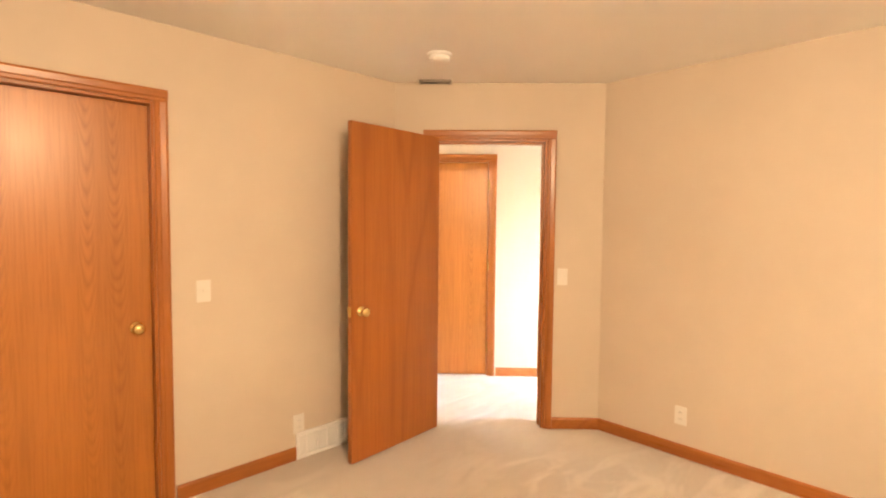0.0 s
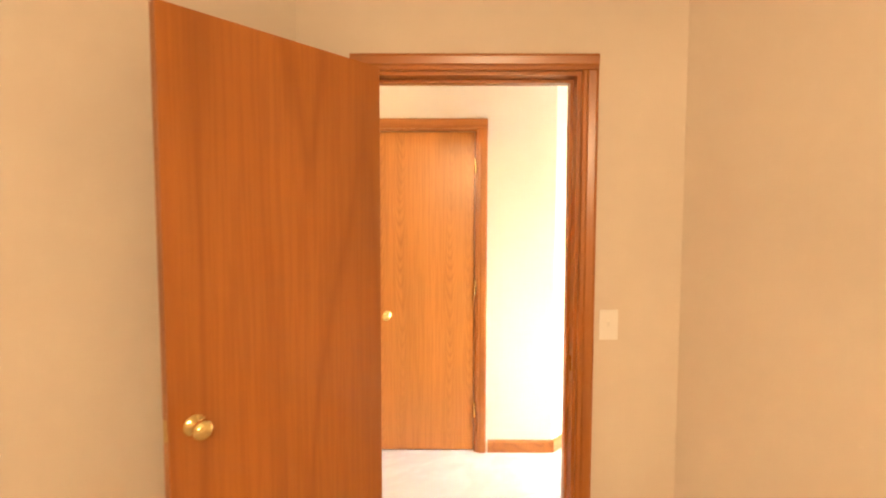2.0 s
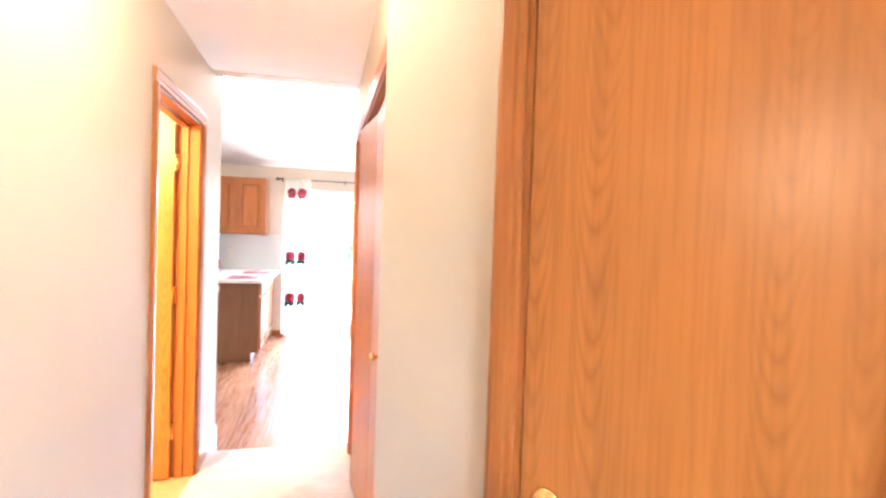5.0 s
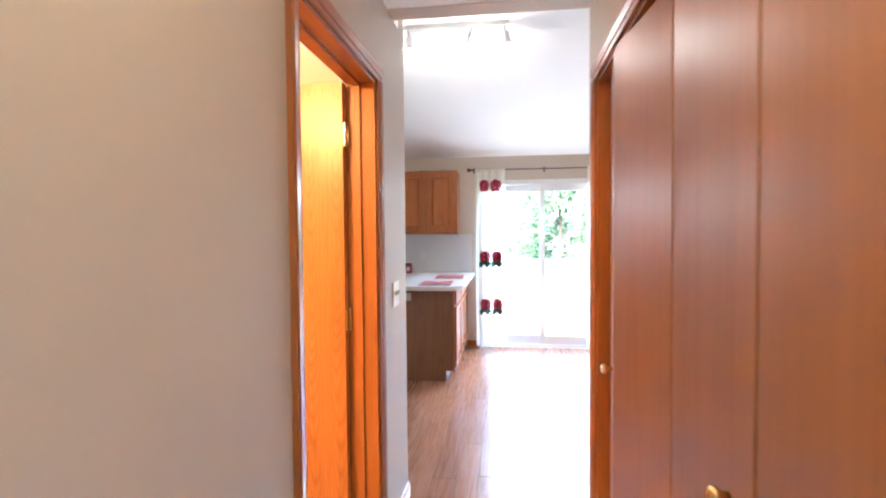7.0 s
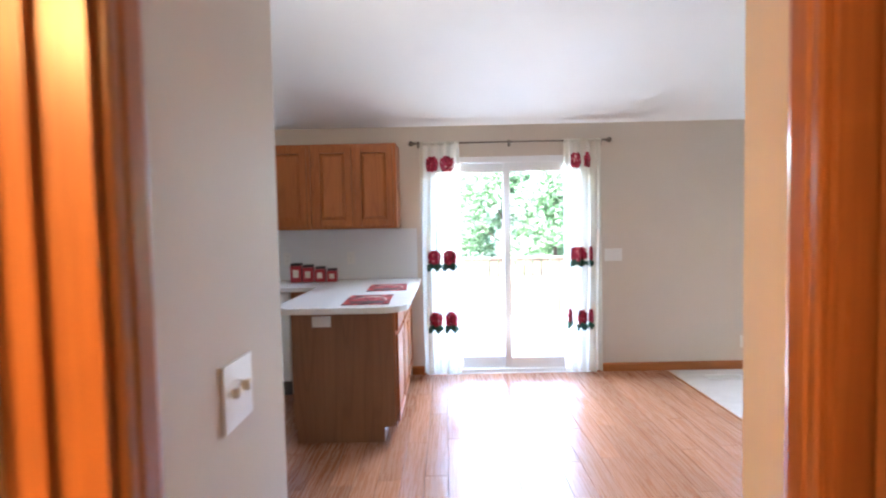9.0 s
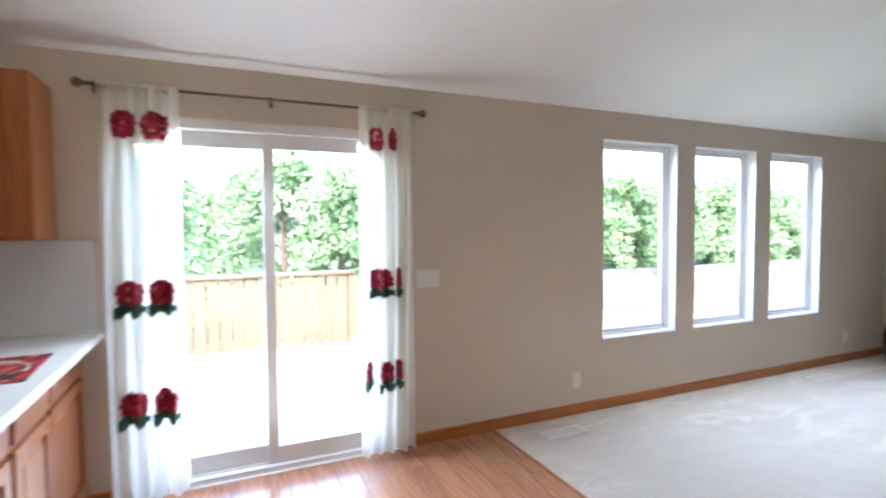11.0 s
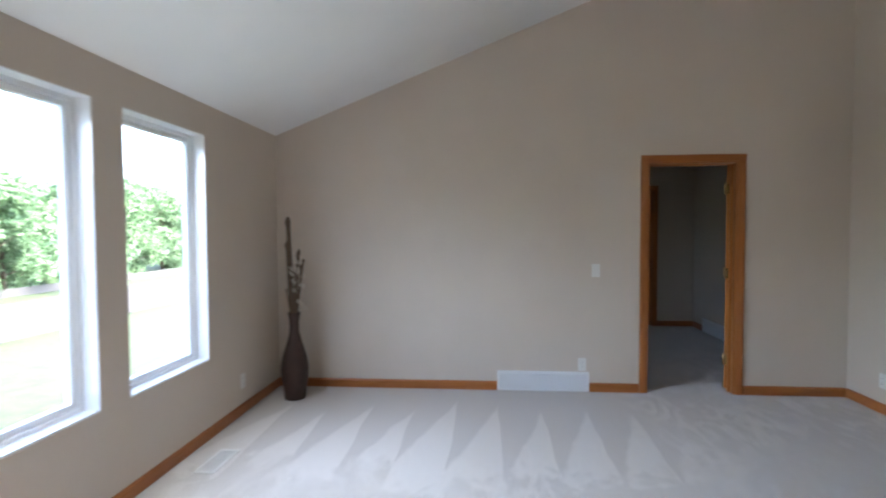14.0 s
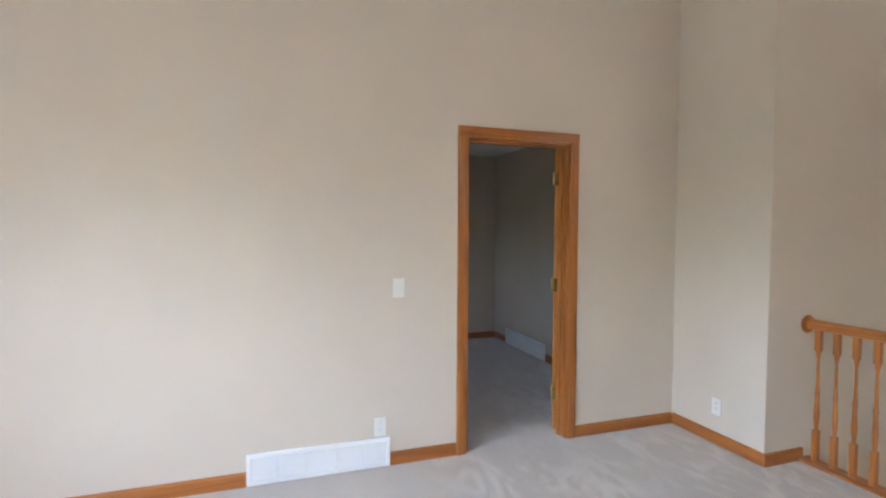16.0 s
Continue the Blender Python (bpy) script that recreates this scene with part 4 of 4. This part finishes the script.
for x, tilt in ((-0.33, -8), (0.2, 14), (0.46, -10)):
    hm = Matrix.Translation((x, 0, -0.03)) @ Matrix.Rotation(radians(tilt), 4, "Y")
    part("bulb", lathe([(0.02, -0.10), (0.036, -0.15), (0.03, -0.162)], 14, True, hm), BULB, tl, "glowing lamp face")
    hd = part("lamp_head", lathe([(0.01, 0.0), (0.01, -0.05), (0.03, -0.055), (0.034, -0.07), (0.034, -0.12), (0.046, -0.16), (0.044, -0.16), (0.03, -0.115)], 18, True, hm), WHITE, tl)

# ---- plates, outlets, grilles ----
def switch_plate(m, label, gangs=1, name="light_switch"):
    e = thing(name, label, "switch", m)
    w = 0.036 + 0.023 * (gangs - 1)
    part("cover_plate", boxes(((-w, -0.006, -0.058), (w, -0.0005, 0.058)), bevel=0.0025), PLAST, e)
    for g in range(gangs):
        x = (g - (gangs - 1) / 2) * 0.046
        part("toggle", boxes(((x - 0.005, -0.018, -0.004), (x + 0.005, -0.0058, 0.014)), bevel=0.002), PLAST, e)
    return e


def outlet(m, label):
    e = thing("outlet", label, "outlet", m)
    part("cover_plate", boxes(((-0.036, -0.006, -0.058), (0.036, -0.0005, 0.058)), bevel=0.0025), PLAST, e)
    for z in (-0.02, 0.02):
        s = part("socket", lathe([(0.016, 0), (0.015, 0.003)], 16, False, Matrix.Translation((0, -0.0055, z)) @ Matrix.Rotation(radians(90), 4, "X")), PLAST, e)
        part("slot", boxes(((-0.007, -0.0092, z - 0.004), (-0.005, -0.0086, z + 0.005)), ((0.005, -0.0092, z - 0.004), (0.007, -0.0086, z + 0.005))), BLACK, s)
    return e


switch_plate(pose(-1.197, -1.277, 1.08), "white toggle switch plate on the beige wall")
switch_plate(pose(0.077, -1.277, 1.08, 0, 0, -45) @ pose(1.175, 0, 0), "white toggle switch beside the bedroom doorway")
switch_plate(pose(-0.10, 1.92, 1.115, 0, 0, 90), "white double switch at the end of the hallway", 2)
switch_plate(pose(XE, 2.82, 1.085, 0, 0, -90), "white switch plate on the living room wall")
switch_plate(pose(1.83, YN, 1.10), "white triple switch plate beside the sliding door", 3)
outlet(pose(1.10, -2.862, 0.26, 0, 0, -90), "white wall outlet above the bedroom baseboard")
outlet(pose(-0.66, -1.277, 0.22), "white outlet above the return grille")
outlet(pose(3.05, YN, 0.26), "white outlet under the living room windows")
outlet(pose(6.55, YN, 0.26), "white outlet near the corner vase")
outlet(pose(XE, 2.935, 0.245, 0, 0, -90), "white outlet above the wall grille")
outlet(pose(6.87, 0.71, 0.255, 0, 0, 180), "white outlet on the short return wall")
outlet(pose(-0.62, YN - 0.012, 1.12), "white outlet on the backsplash")
outlet(pose(-1.22, YN - 0.012, 1.12), "white outlet on the backsplash")


def return_grille(m, W_, Hh, label):
    e = thing("return_air_grille", label, "air grille", m)
    part("frame", boxes(((0, -0.016, 0.0), (W_, -0.0005, 0.022)), ((0, -0.016, Hh - 0.022), (W_, -0.0005, Hh)), ((0, -0.016, 0.022), (0.022, -0.0005, Hh - 0.022)),
                        ((W_ - 0.022, -0.016, 0.022), (W_, -0.0005, Hh - 0.022)), bevel=0.003), WHITE, e)
    part("backing", boxes(((0.02, -0.004, 0.02), (W_ - 0.02, -0.0008, Hh - 0.02))), WHITE, e)
    n = 5
    for i in range(1, n):
        x = W_ * i / n
        part("divider", boxes(((x - 0.004, -0.014, 0.022), (x + 0.004, -0.004, Hh - 0.022))), WHITE, e)
    z = 0.03
    while z < Hh - 0.028:
        part("slat", placed(boxes(((0.022, -0.0045, -0.0009), (W_ - 0.022, 0.0045, 0.0009))), Matrix.Translation((0, -0.009, z)) @ Matrix.Rotation(radians(38), 4, "X")), WHITE, e)
        z += 0.0105
    return e


return_grille(pose(XE, 3.69, 0.002, 0, 0, -90), 0.815, 0.178, "long white return air grille at the floor")
return_grille(pose(-0.68, -1.277, 0.002), 0.36, 0.165, "white return air grille behind the open door")
return_grille(pose(10.06, 0.71, 0.002, 0, 0, 180), 0.97, 0.19, "white return air grille in the side room")


def floor_register(x, y):
    e = thing("floor_register", "pale metal floor register set in the carpet", "floor vent", pose(x, y, 0.002), group="floor registers")
    part("frame", boxes(((-0.16, -0.065, 0), (0.16, -0.05, 0.006)), ((-0.16, 0.05, 0), (0.16, 0.065, 0.006)), ((-0.16, -0.05, 0), (-0.145, 0.05, 0.006)), ((0.145, -0.05, 0), (0.16, 0.05, 0.006)), bevel=0.002), PLAST, e)
    # Flat black sheet on the carpet stands in for the shade inside the duct.
    part("painted_duct_shade", boxes(((-0.145, -0.05, 0.0), (0.145, 0.05, 0.0012))), BLACK, e, "black sheet standing in for shade behind the slats")
    for i in range(9):
        yy = -0.044 + i * 0.011
        part("slat", boxes(((-0.145, yy - 0.003, 0.0013), (0.145, yy + 0.003, 0.005))), PLAST, e)


floor_register(2.74, 5.47)
floor_register(5.73, 5.48)

sd = thing("smoke_detector", "round white smoke detector on the ceiling", "smoke detector", pose(-0.11, -1.92, H1))
part("base", lathe([(0.07, -0.0005), (0.07, -0.012), (0.066, -0.014)], 28), WHITE, sd)
part("cover", lathe([(0.06, -0.014), (0.06, -0.032), (0.052, -0.042), (0.03, -0.046), (0.004, -0.046)], 28), WHITE, sd)
vg = thing("ceiling_vent", "small grey supply vent at the ceiling corner", "air vent", pose(0.25, -1.50, H1 - 0.0005, 0, 0, -45))
GREYV = plain("grey_vent_metal", (0.33, 0.31, 0.29), 0.5)
part("frame", boxes(((-0.11, -0.05, -0.012), (0.11, -0.04, 0)), ((-0.11, 0.04, -0.012), (0.11, 0.05, 0)), ((-0.11, -0.04, -0.012), (-0.1, 0.04, 0)), ((0.1, -0.04, -0.012), (0.11, 0.04, 0))), GREYV, vg)
for i in range(6):
    y = -0.034 + i * 0.0136
    part("slat", placed(boxes(((-0.1, -0.006, -0.0008), (0.1, 0.006, 0.0008))), Matrix.Translation((0, y, -0.006)) @ Matrix.Rotation(radians(35), 4, "X")), GREYV, vg)

# lamps that light the bedroom, hall and bathroom
for nm, x, y in (("hallway", 0.36, -0.12), ("bedroom", -1.8, -4.6), ("bathroom", -1.0, 0.2)):
    cl = thing("ceiling_light", "round white flush ceiling light in the " + nm, "ceiling light", pose(x, y, H1))
    part("canopy", lathe([(0.07, -0.0005), (0.07, -0.02), (0.03, -0.03), (0.012, -0.04)], 24), BRASS, cl)

# ---- guard rails and stairs ----
def baluster(parent, x, y, z0, z1):
    h = z1 - z0
    sq = 0.016
    bm = boxes(((-sq, -sq, 0), (sq, sq, h * 0.24)), ((-sq, -sq, h * 0.84), (sq, sq, h)), bevel=0.002)
    tb = lathe([(0.015, h * 0.24), (0.010, h * 0.26), (0.014, h * 0.30), (0.016, h * 0.36), (0.011, h * 0.48), (0.014, h * 0.52), (0.010, h * 0.56), (0.008, h * 0.78), (0.014, h * 0.82), (0.015, h * 0.84)], 12)
    me = bpy.data.meshes.new("turn")
    tb.to_mesh(me)
    tb.free()
    bm.from_mesh(me)
    ob = part("baluster", bm, TRIM, parent)
    ob.location = (x, y, z0)
    return ob


def guard(name, a, b, z, label, spacing=0.105, rosette=None):
    """A guard rail from a to b on the floor with its handrail at z."""
    g = thing(name, label, "railing", pose(a[0], a[1], 0, 0, 0, math.degrees(math.atan2(b[1] - a[1], b[0] - a[0]))))
    L = math.hypot(b[0] - a[0], b[1] - a[1])
    prof = [(-0.028, -0.02), (-0.032, 0.0), (-0.026, 0.022), (-0.012, 0.034), (0.012, 0.034), (0.026, 0.022), (0.032, 0.0), (0.028, -0.02), (0.018, -0.026), (-0.018, -0.026)]
    m = Matrix(((0, 0, 1, 0), (1, 0, 0, 0), (0, 1, 0, z - 0.034), (0, 0, 0, 1)))
    part("handrail", prism(prof, L, m), TRIMX, g)
    part("shoe_rail", boxes(((0, -0.05, 0.0), (L, 0.05, 0.02)), bevel=0.004), TRIMX, g)
    n = max(1, int(L / spacing))
    first = None
    for i in range(n):
        x = 0.075 + i * (L - 0.11) / max(1, n - 1) if n > 1 else L / 2
        if first is None:
            first = baluster(g, x, 0, 0.0205, z - 0.058)
        else:
            o = new("baluster", first.data)
            o.parent = g
            o.location = (x, 0, 0.0205)
    if rosette is not None:
        part("rosette", lathe([(0.055, 0.0), (0.058, 0.006), (0.052, 0.014), (0.04, 0.018)], 20, True, Matrix.Translation((rosette, 0, z - 0.034)) @ Matrix.Rotation(radians(90 if rosette < L / 2 else -90), 4, "Y")), TRIM, g)
    return g


guard("guard_rail", (6.518, 0.38), (2.09, 0.38), 0.895, "oak guard rail with turned balusters above the stairs", 0.105, 0.001)
g2 = guard("landing_rail", (3.598, -1.17), (3.24, -1.17), 0.90, "short oak guard rail beside the stair newel", 0.10, 0.001)
nw = thing("newel_post", "turned oak newel post with a ball cap at the stair head", "newel post", pose(3.19, -1.17, 0))
part("post_base", boxes(((-0.045, -0.045, 0), (0.045, 0.045, 0.28)), bevel=0.004), TRIM, nw)
part("post_shaft", lathe([(0.043, 0.28), (0.030, 0.30), (0.042, 0.34), (0.044, 0.40), (0.030, 0.62), (0.036, 0.66), (0.028, 0.70), (0.042, 0.74)], 20), TRIM, nw)
part("post_block", boxes(((-0.045, -0.045, 0.74), (0.045, 0.045, 0.93)), bevel=0.005), TRIM, nw)
part("ball_cap", lathe([(0.02, 0.93), (0.03, 0.936), (0.016, 0.945), (0.028, 0.96), (0.032, 0.975), (0.02, 0.995), (0.004, 1.0)], 18), TRIM, nw)
hr = thing("stair_handrail", "oak stair handrail running down from the newel", "handrail", pose(3.19, -1.12, 0))
prof = [(-0.028, -0.02), (-0.032, 0.0), (-0.026, 0.022), (-0.012, 0.034), (0.012, 0.034), (0.026, 0.022), (0.032, 0.0), (0.028, -0.02)]
down = Vector((0, 1, -0.72)).normalized()
mm = Matrix(((1, 0, down.x, 0), (0, -down.z, down.y, 0.0), (0, down.y, down.z, 0.86), (0, 0, 0, 1)))
part("rail", prism(prof, 1.7, mm), TRIMY, hr)
st = thing("stairs", "carpeted stairs running down from the landing", "stairs", kind="structure")
for i in range(6):
    part("step", boxes(((2.085, -1.15 + 0.25 * i, -2.6), (3.18, -0.90 + 0.25 * i, -0.18 * (i + 1))), bevel=0.01), CARPET, st)

# ---- tall vase in the corner ----
vs = thing("floor_vase", "tall dark brown floor vase of dried reeds and blossoms", "vase", pose(6.93, 5.44, 0.0))
part("vase_body", lathe([(0.085, 0.0), (0.09, 0.01), (0.095, 0.08), (0.115, 0.2), (0.118, 0.28), (0.10, 0.38), (0.062, 0.5), (0.042, 0.58), (0.04, 0.66), (0.052, 0.735), (0.056, 0.745), (0.046, 0.745), (0.034, 0.66)], 32), VASE, vs)
rng = random.Random(5)
for i in range(16):
    h = rng.uniform(0.30, 0.66) if i > 1 else (0.93, 0.72)[i]
    lean = (rng.uniform(-0.06, 0.06), rng.uniform(-0.07, 0.06)) if i else (0.02, 0.045)
    base = Vector((rng.uniform(-0.02, 0.02), rng.uniform(-0.02, 0.02), 0.64))
    top = base + Vector((lean[0], lean[1], h))
    d = top - base
    r = 0.02 if i < 2 else rng.uniform(0.005, 0.012)
    rot = d.to_track_quat("Z", "Y").to_matrix().to_4x4()
    part("reed", lathe([(r * 0.7, 0), (r, d.length * 0.4), (r * 0.9, d.length * 0.9), (r * 1.3, d.length * 0.96), (r * 0.4, d.length)], 8, True, Matrix.Translation(base) @ rot), STICK, vs)
for i in range(34):
    z = rng.uniform(0.76, 1.2)
    c_ = Vector((rng.uniform(-0.05, 0.06), rng.uniform(-0.08, 0.03), z))
    bm = bmesh.new()
    for k in range(5):
        a = k * 1.257 + i
        v0 = bm.verts.new(c_)
        p1 = c_ + Vector((0.028 * math.cos(a), 0.018 * math.sin(a), 0.02 * math.sin(a)))
        p2 = c_ + Vector((0.036 * math.cos(a + 0.5), 0.02 * math.sin(a + 0.5), 0.028 * math.sin(a + 0.5)))
        p3 = c_ + Vector((0.028 * math.cos(a + 1.0), 0.018 * math.sin(a + 1.0), 0.02 * math.sin(a + 1.0)))
        bm.faces.new((v0, bm.verts.new(p1), bm.verts.new(p2), bm.verts.new(p3)))
    part("blossom", bm, BLOSSOM, vs, "pale dried blossom")

# ---- outside ----
structure("ground", boxes(((-300, 5.9, -1.8), (300, 500, -1.6)), ((-300, -300, -3.2), (300, 5.85, -3.0))), GRASS, "sunlit green lawn behind the house", "lawn")
deck = tagged(thing("deck", "pale wooden deck", "deck", pose(0, 0, -0.10)), kind="structure")
for i in range(25):
    part("board", boxes(((-3.2, 5.90 + i * 0.142, -0.035), (2.6, 5.90 + i * 0.142 + 0.136, 0)), bevel=0.004), CONCRETE, deck)
part("joist", boxes(((-3.2, 5.9, -0.7), (-3.1, 9.4, -0.04)), ((2.5, 5.9, -0.7), (2.6, 9.4, -0.04))), DECKW, deck)
rl = thing("deck_railing", "light wooden deck railing with flat boards", "railing", pose(0, 9.3, -0.10))
part("cap_rail", boxes(((-3.2, -0.07, 0.93), (2.2, 0.07, 0.968)), bevel=0.004), DECKW, rl)
part("bottom_rail", boxes(((-3.2, -0.02, 0.08), (2.2, 0.02, 0.16)), bevel=0.003), DECKW, rl)
first = None
for i in range(38):
    x = -3.13 + i * 0.142
    if first is None:
        first = part("board", boxes(((0, -0.045, 0.02), (0.115, -0.022, 0.928)), bevel=0.003), DECKW, rl)
        first.location = (x, 0, 0)
    else:
        o = new("board", first.data)
        o.parent = rl
        o.location = (x, 0, 0)
for x in (-1.5, 0.35, 2.15):
    part("post", boxes(((x - 0.045, -0.02, 0), (x + 0.045, 0.068, 0.93)), bevel=0.004), DECKW, rl)


def fence(y, x0, x1, top, bottom, label):
    f = thing("fence", label, "fence", pose(x0, y, bottom))
    w = 0.15 if x1 - x0 < 32 else 0.25
    me = None
    for i in range(int((x1 - x0) / w)):
        if me is None:
            o = part("board", boxes(((0, 0, 0), (w - 0.012, 0.02, top - bottom)), bevel=0.003), FENCE, f)
            me = o.data
        else:
            o = new("board", me)
            o.parent = f
        o.location = (i * w, 0, 0.012 * math.sin(i * 2.3))
    part("rail", boxes(((0, 0.021, 0.3), (x1 - x0, 0.06, 0.38)), ((0, 0.021, top - bottom - 0.3), (x1 - x0, 0.06, top - bottom - 0.22))), FENCE, f)


fence(17.0, 3.0, 33.0, -0.55, -1.6, "pale weathered low board fence across the lawn")
fence(26.0, -6.0, 54.0, -1.2, -1.6, "grey weathered board fence before the trees")


def tree(x, y, h, r, seed, conifer=False, master=None):
    e = thing("tree", "leafy green summer tree behind the fence" if not conifer else "dark green bushy tree beyond the deck", "tree", pose(x, y, -1.6, 0, 0, seed * 47), group="trees behind the house")
    rg = random.Random(seed)
    part("trunk", lathe([(0.16, 0), (0.12, h * 0.2), (0.09, h * 0.5), (0.03, h * 0.9)], 10), BARK, e)
    centres = []
    for i in range(34):
        a = rg.uniform(0, 6.28)
        zz = rg.uniform(0.05, 1.0)
        rr = r * (math.sin(math.pi * min(1, zz * 0.78 + 0.2)) ** 0.7) * rg.uniform(0.35, 1.0)
        centres.append(Vector((rr * math.cos(a), rr * math.sin(a), h * zz)))
    verts, faces = [], []
    for c_ in centres:
        n = 270
        cr = rg.uniform(0.45, 0.85) * r * 0.50
        for k in range(n):
            d = Vector((rg.gauss(0, 1), rg.gauss(0, 1), rg.gauss(0, 0.8))).normalized() * cr * rg.uniform(0.5, 1.0)
            p = c_ + d
            u = Vector((rg.gauss(0, 1), rg.gauss(0, 1), rg.gauss(0, 0.5))).normalized()
            w = u.cross(Vector((rg.gauss(0, 1), rg.gauss(0, 1), rg.gauss(0, 1)))).normalized()
            s = rg.uniform(0.08, 0.17)
            b0 = len(verts)
            verts += [p - u * s, p + w * s * 0.5, p + u * s, p - w * s * 0.5]
            faces.append((b0, b0 + 1, b0 + 2, b0 + 3))
    me = bpy.data.meshes.new("crown")
    me.from_pydata(verts, [], faces)
    me.materials.append(LEAF)
    cr_ = new("crown", me)
    cr_.parent = e
    for c_ in centres[:9]:
        s0 = Vector((0, 0, c_.z * 0.6))
        d = c_ - s0
        part("limb", lathe([(0.05, 0), (0.012, d.length)], 6, True, Matrix.Translation(s0) @ d.to_track_quat("Z", "Y").to_matrix().to_4x4()), BARK, e)
    return e


masters = [tree(6.0, 27.5, 5.6, 2.6, 1), tree(10.5, 29.0, 6.2, 2.9, 2), tree(15.0, 27.0, 5.4, 2.6, 3)]
rg = random.Random(11)
for i, (x, y) in enumerate(((19.5, 29), (24.5, 27.5), (29, 30), (34, 28), (39, 31), (44, 29), (8, 33), (18, 34), (30, 36), (1.5, 34), (-4.5, 31), (-10, 36), (13, 33), (24, 33), (37, 36), (49, 33), (3.5, 29.5), (8.2, 28.2), (12.8, 28.2), (17.2, 28.0), (21.8, 28.4), (26.8, 28.8), (31.5, 29), (36.5, 29.5), (41.5, 30), (-1.5, 36), (-8, 34))):
    copy_thing(masters[i % 3], Matrix.Translation((x, y, -1.6)) @ Matrix.Rotation(rg.uniform(0, 6.28), 4, "Z") @ Matrix.Scale(rg.uniform(0.85, 1.15), 4))
copy_thing(masters[1], Matrix.Translation((-1.5, 17.5, -1.6)) @ Matrix.Scale(0.74, 4))

# ---- laminate planks ----
pw, pl = 0.13, 0.92
mesh_full = {}
for i in range(39):
    x0 = -2.6 + i * pw
    x1 = min(x0 + pw, XC - 0.016)
    if x1 - x0 < 0.02:
        continue
    y = 1.932 - (i * 0.437 % pl)
    while y < YN:
        ya, yb = max(y, 1.932), min(y + pl, YN - 0.001)
        if yb - ya > 0.02:
            key = (round(x1 - x0, 3), round(yb - ya, 3))
            if key not in mesh_full:
                bm = bmesh.new()
                w_, l_ = key
                top = [bm.verts.new(p) for p in ((0.0014, 0.0014, 0), (w_ - 0.0014, 0.0014, 0), (w_ - 0.0014, l_ - 0.0014, 0), (0.0014, l_ - 0.0014, 0))]
                bot = [bm.verts.new(p) for p in ((0.0004, 0.0004, -0.004), (w_ - 0.0004, 0.0004, -0.004), (w_ - 0.0004, l_ - 0.0004, -0.004), (0.0004, l_ - 0.0004, -0.004))]
                bm.faces.new(top)
                for q in range(4):
                    bm.faces.new((bot[q], bot[(q + 1) % 4], top[(q + 1) % 4], top[q]))
                me = bpy.data.meshes.new("plank")
                bm.normal_update()
                bm.to_mesh(me)
                bm.free()
                me.materials.append(LAMINATE)
                mesh_full[key] = me
            o = new("plank", mesh_full[key])
            o.parent = laminate
            o.location = (x0, ya, -0.003)
        y += pl
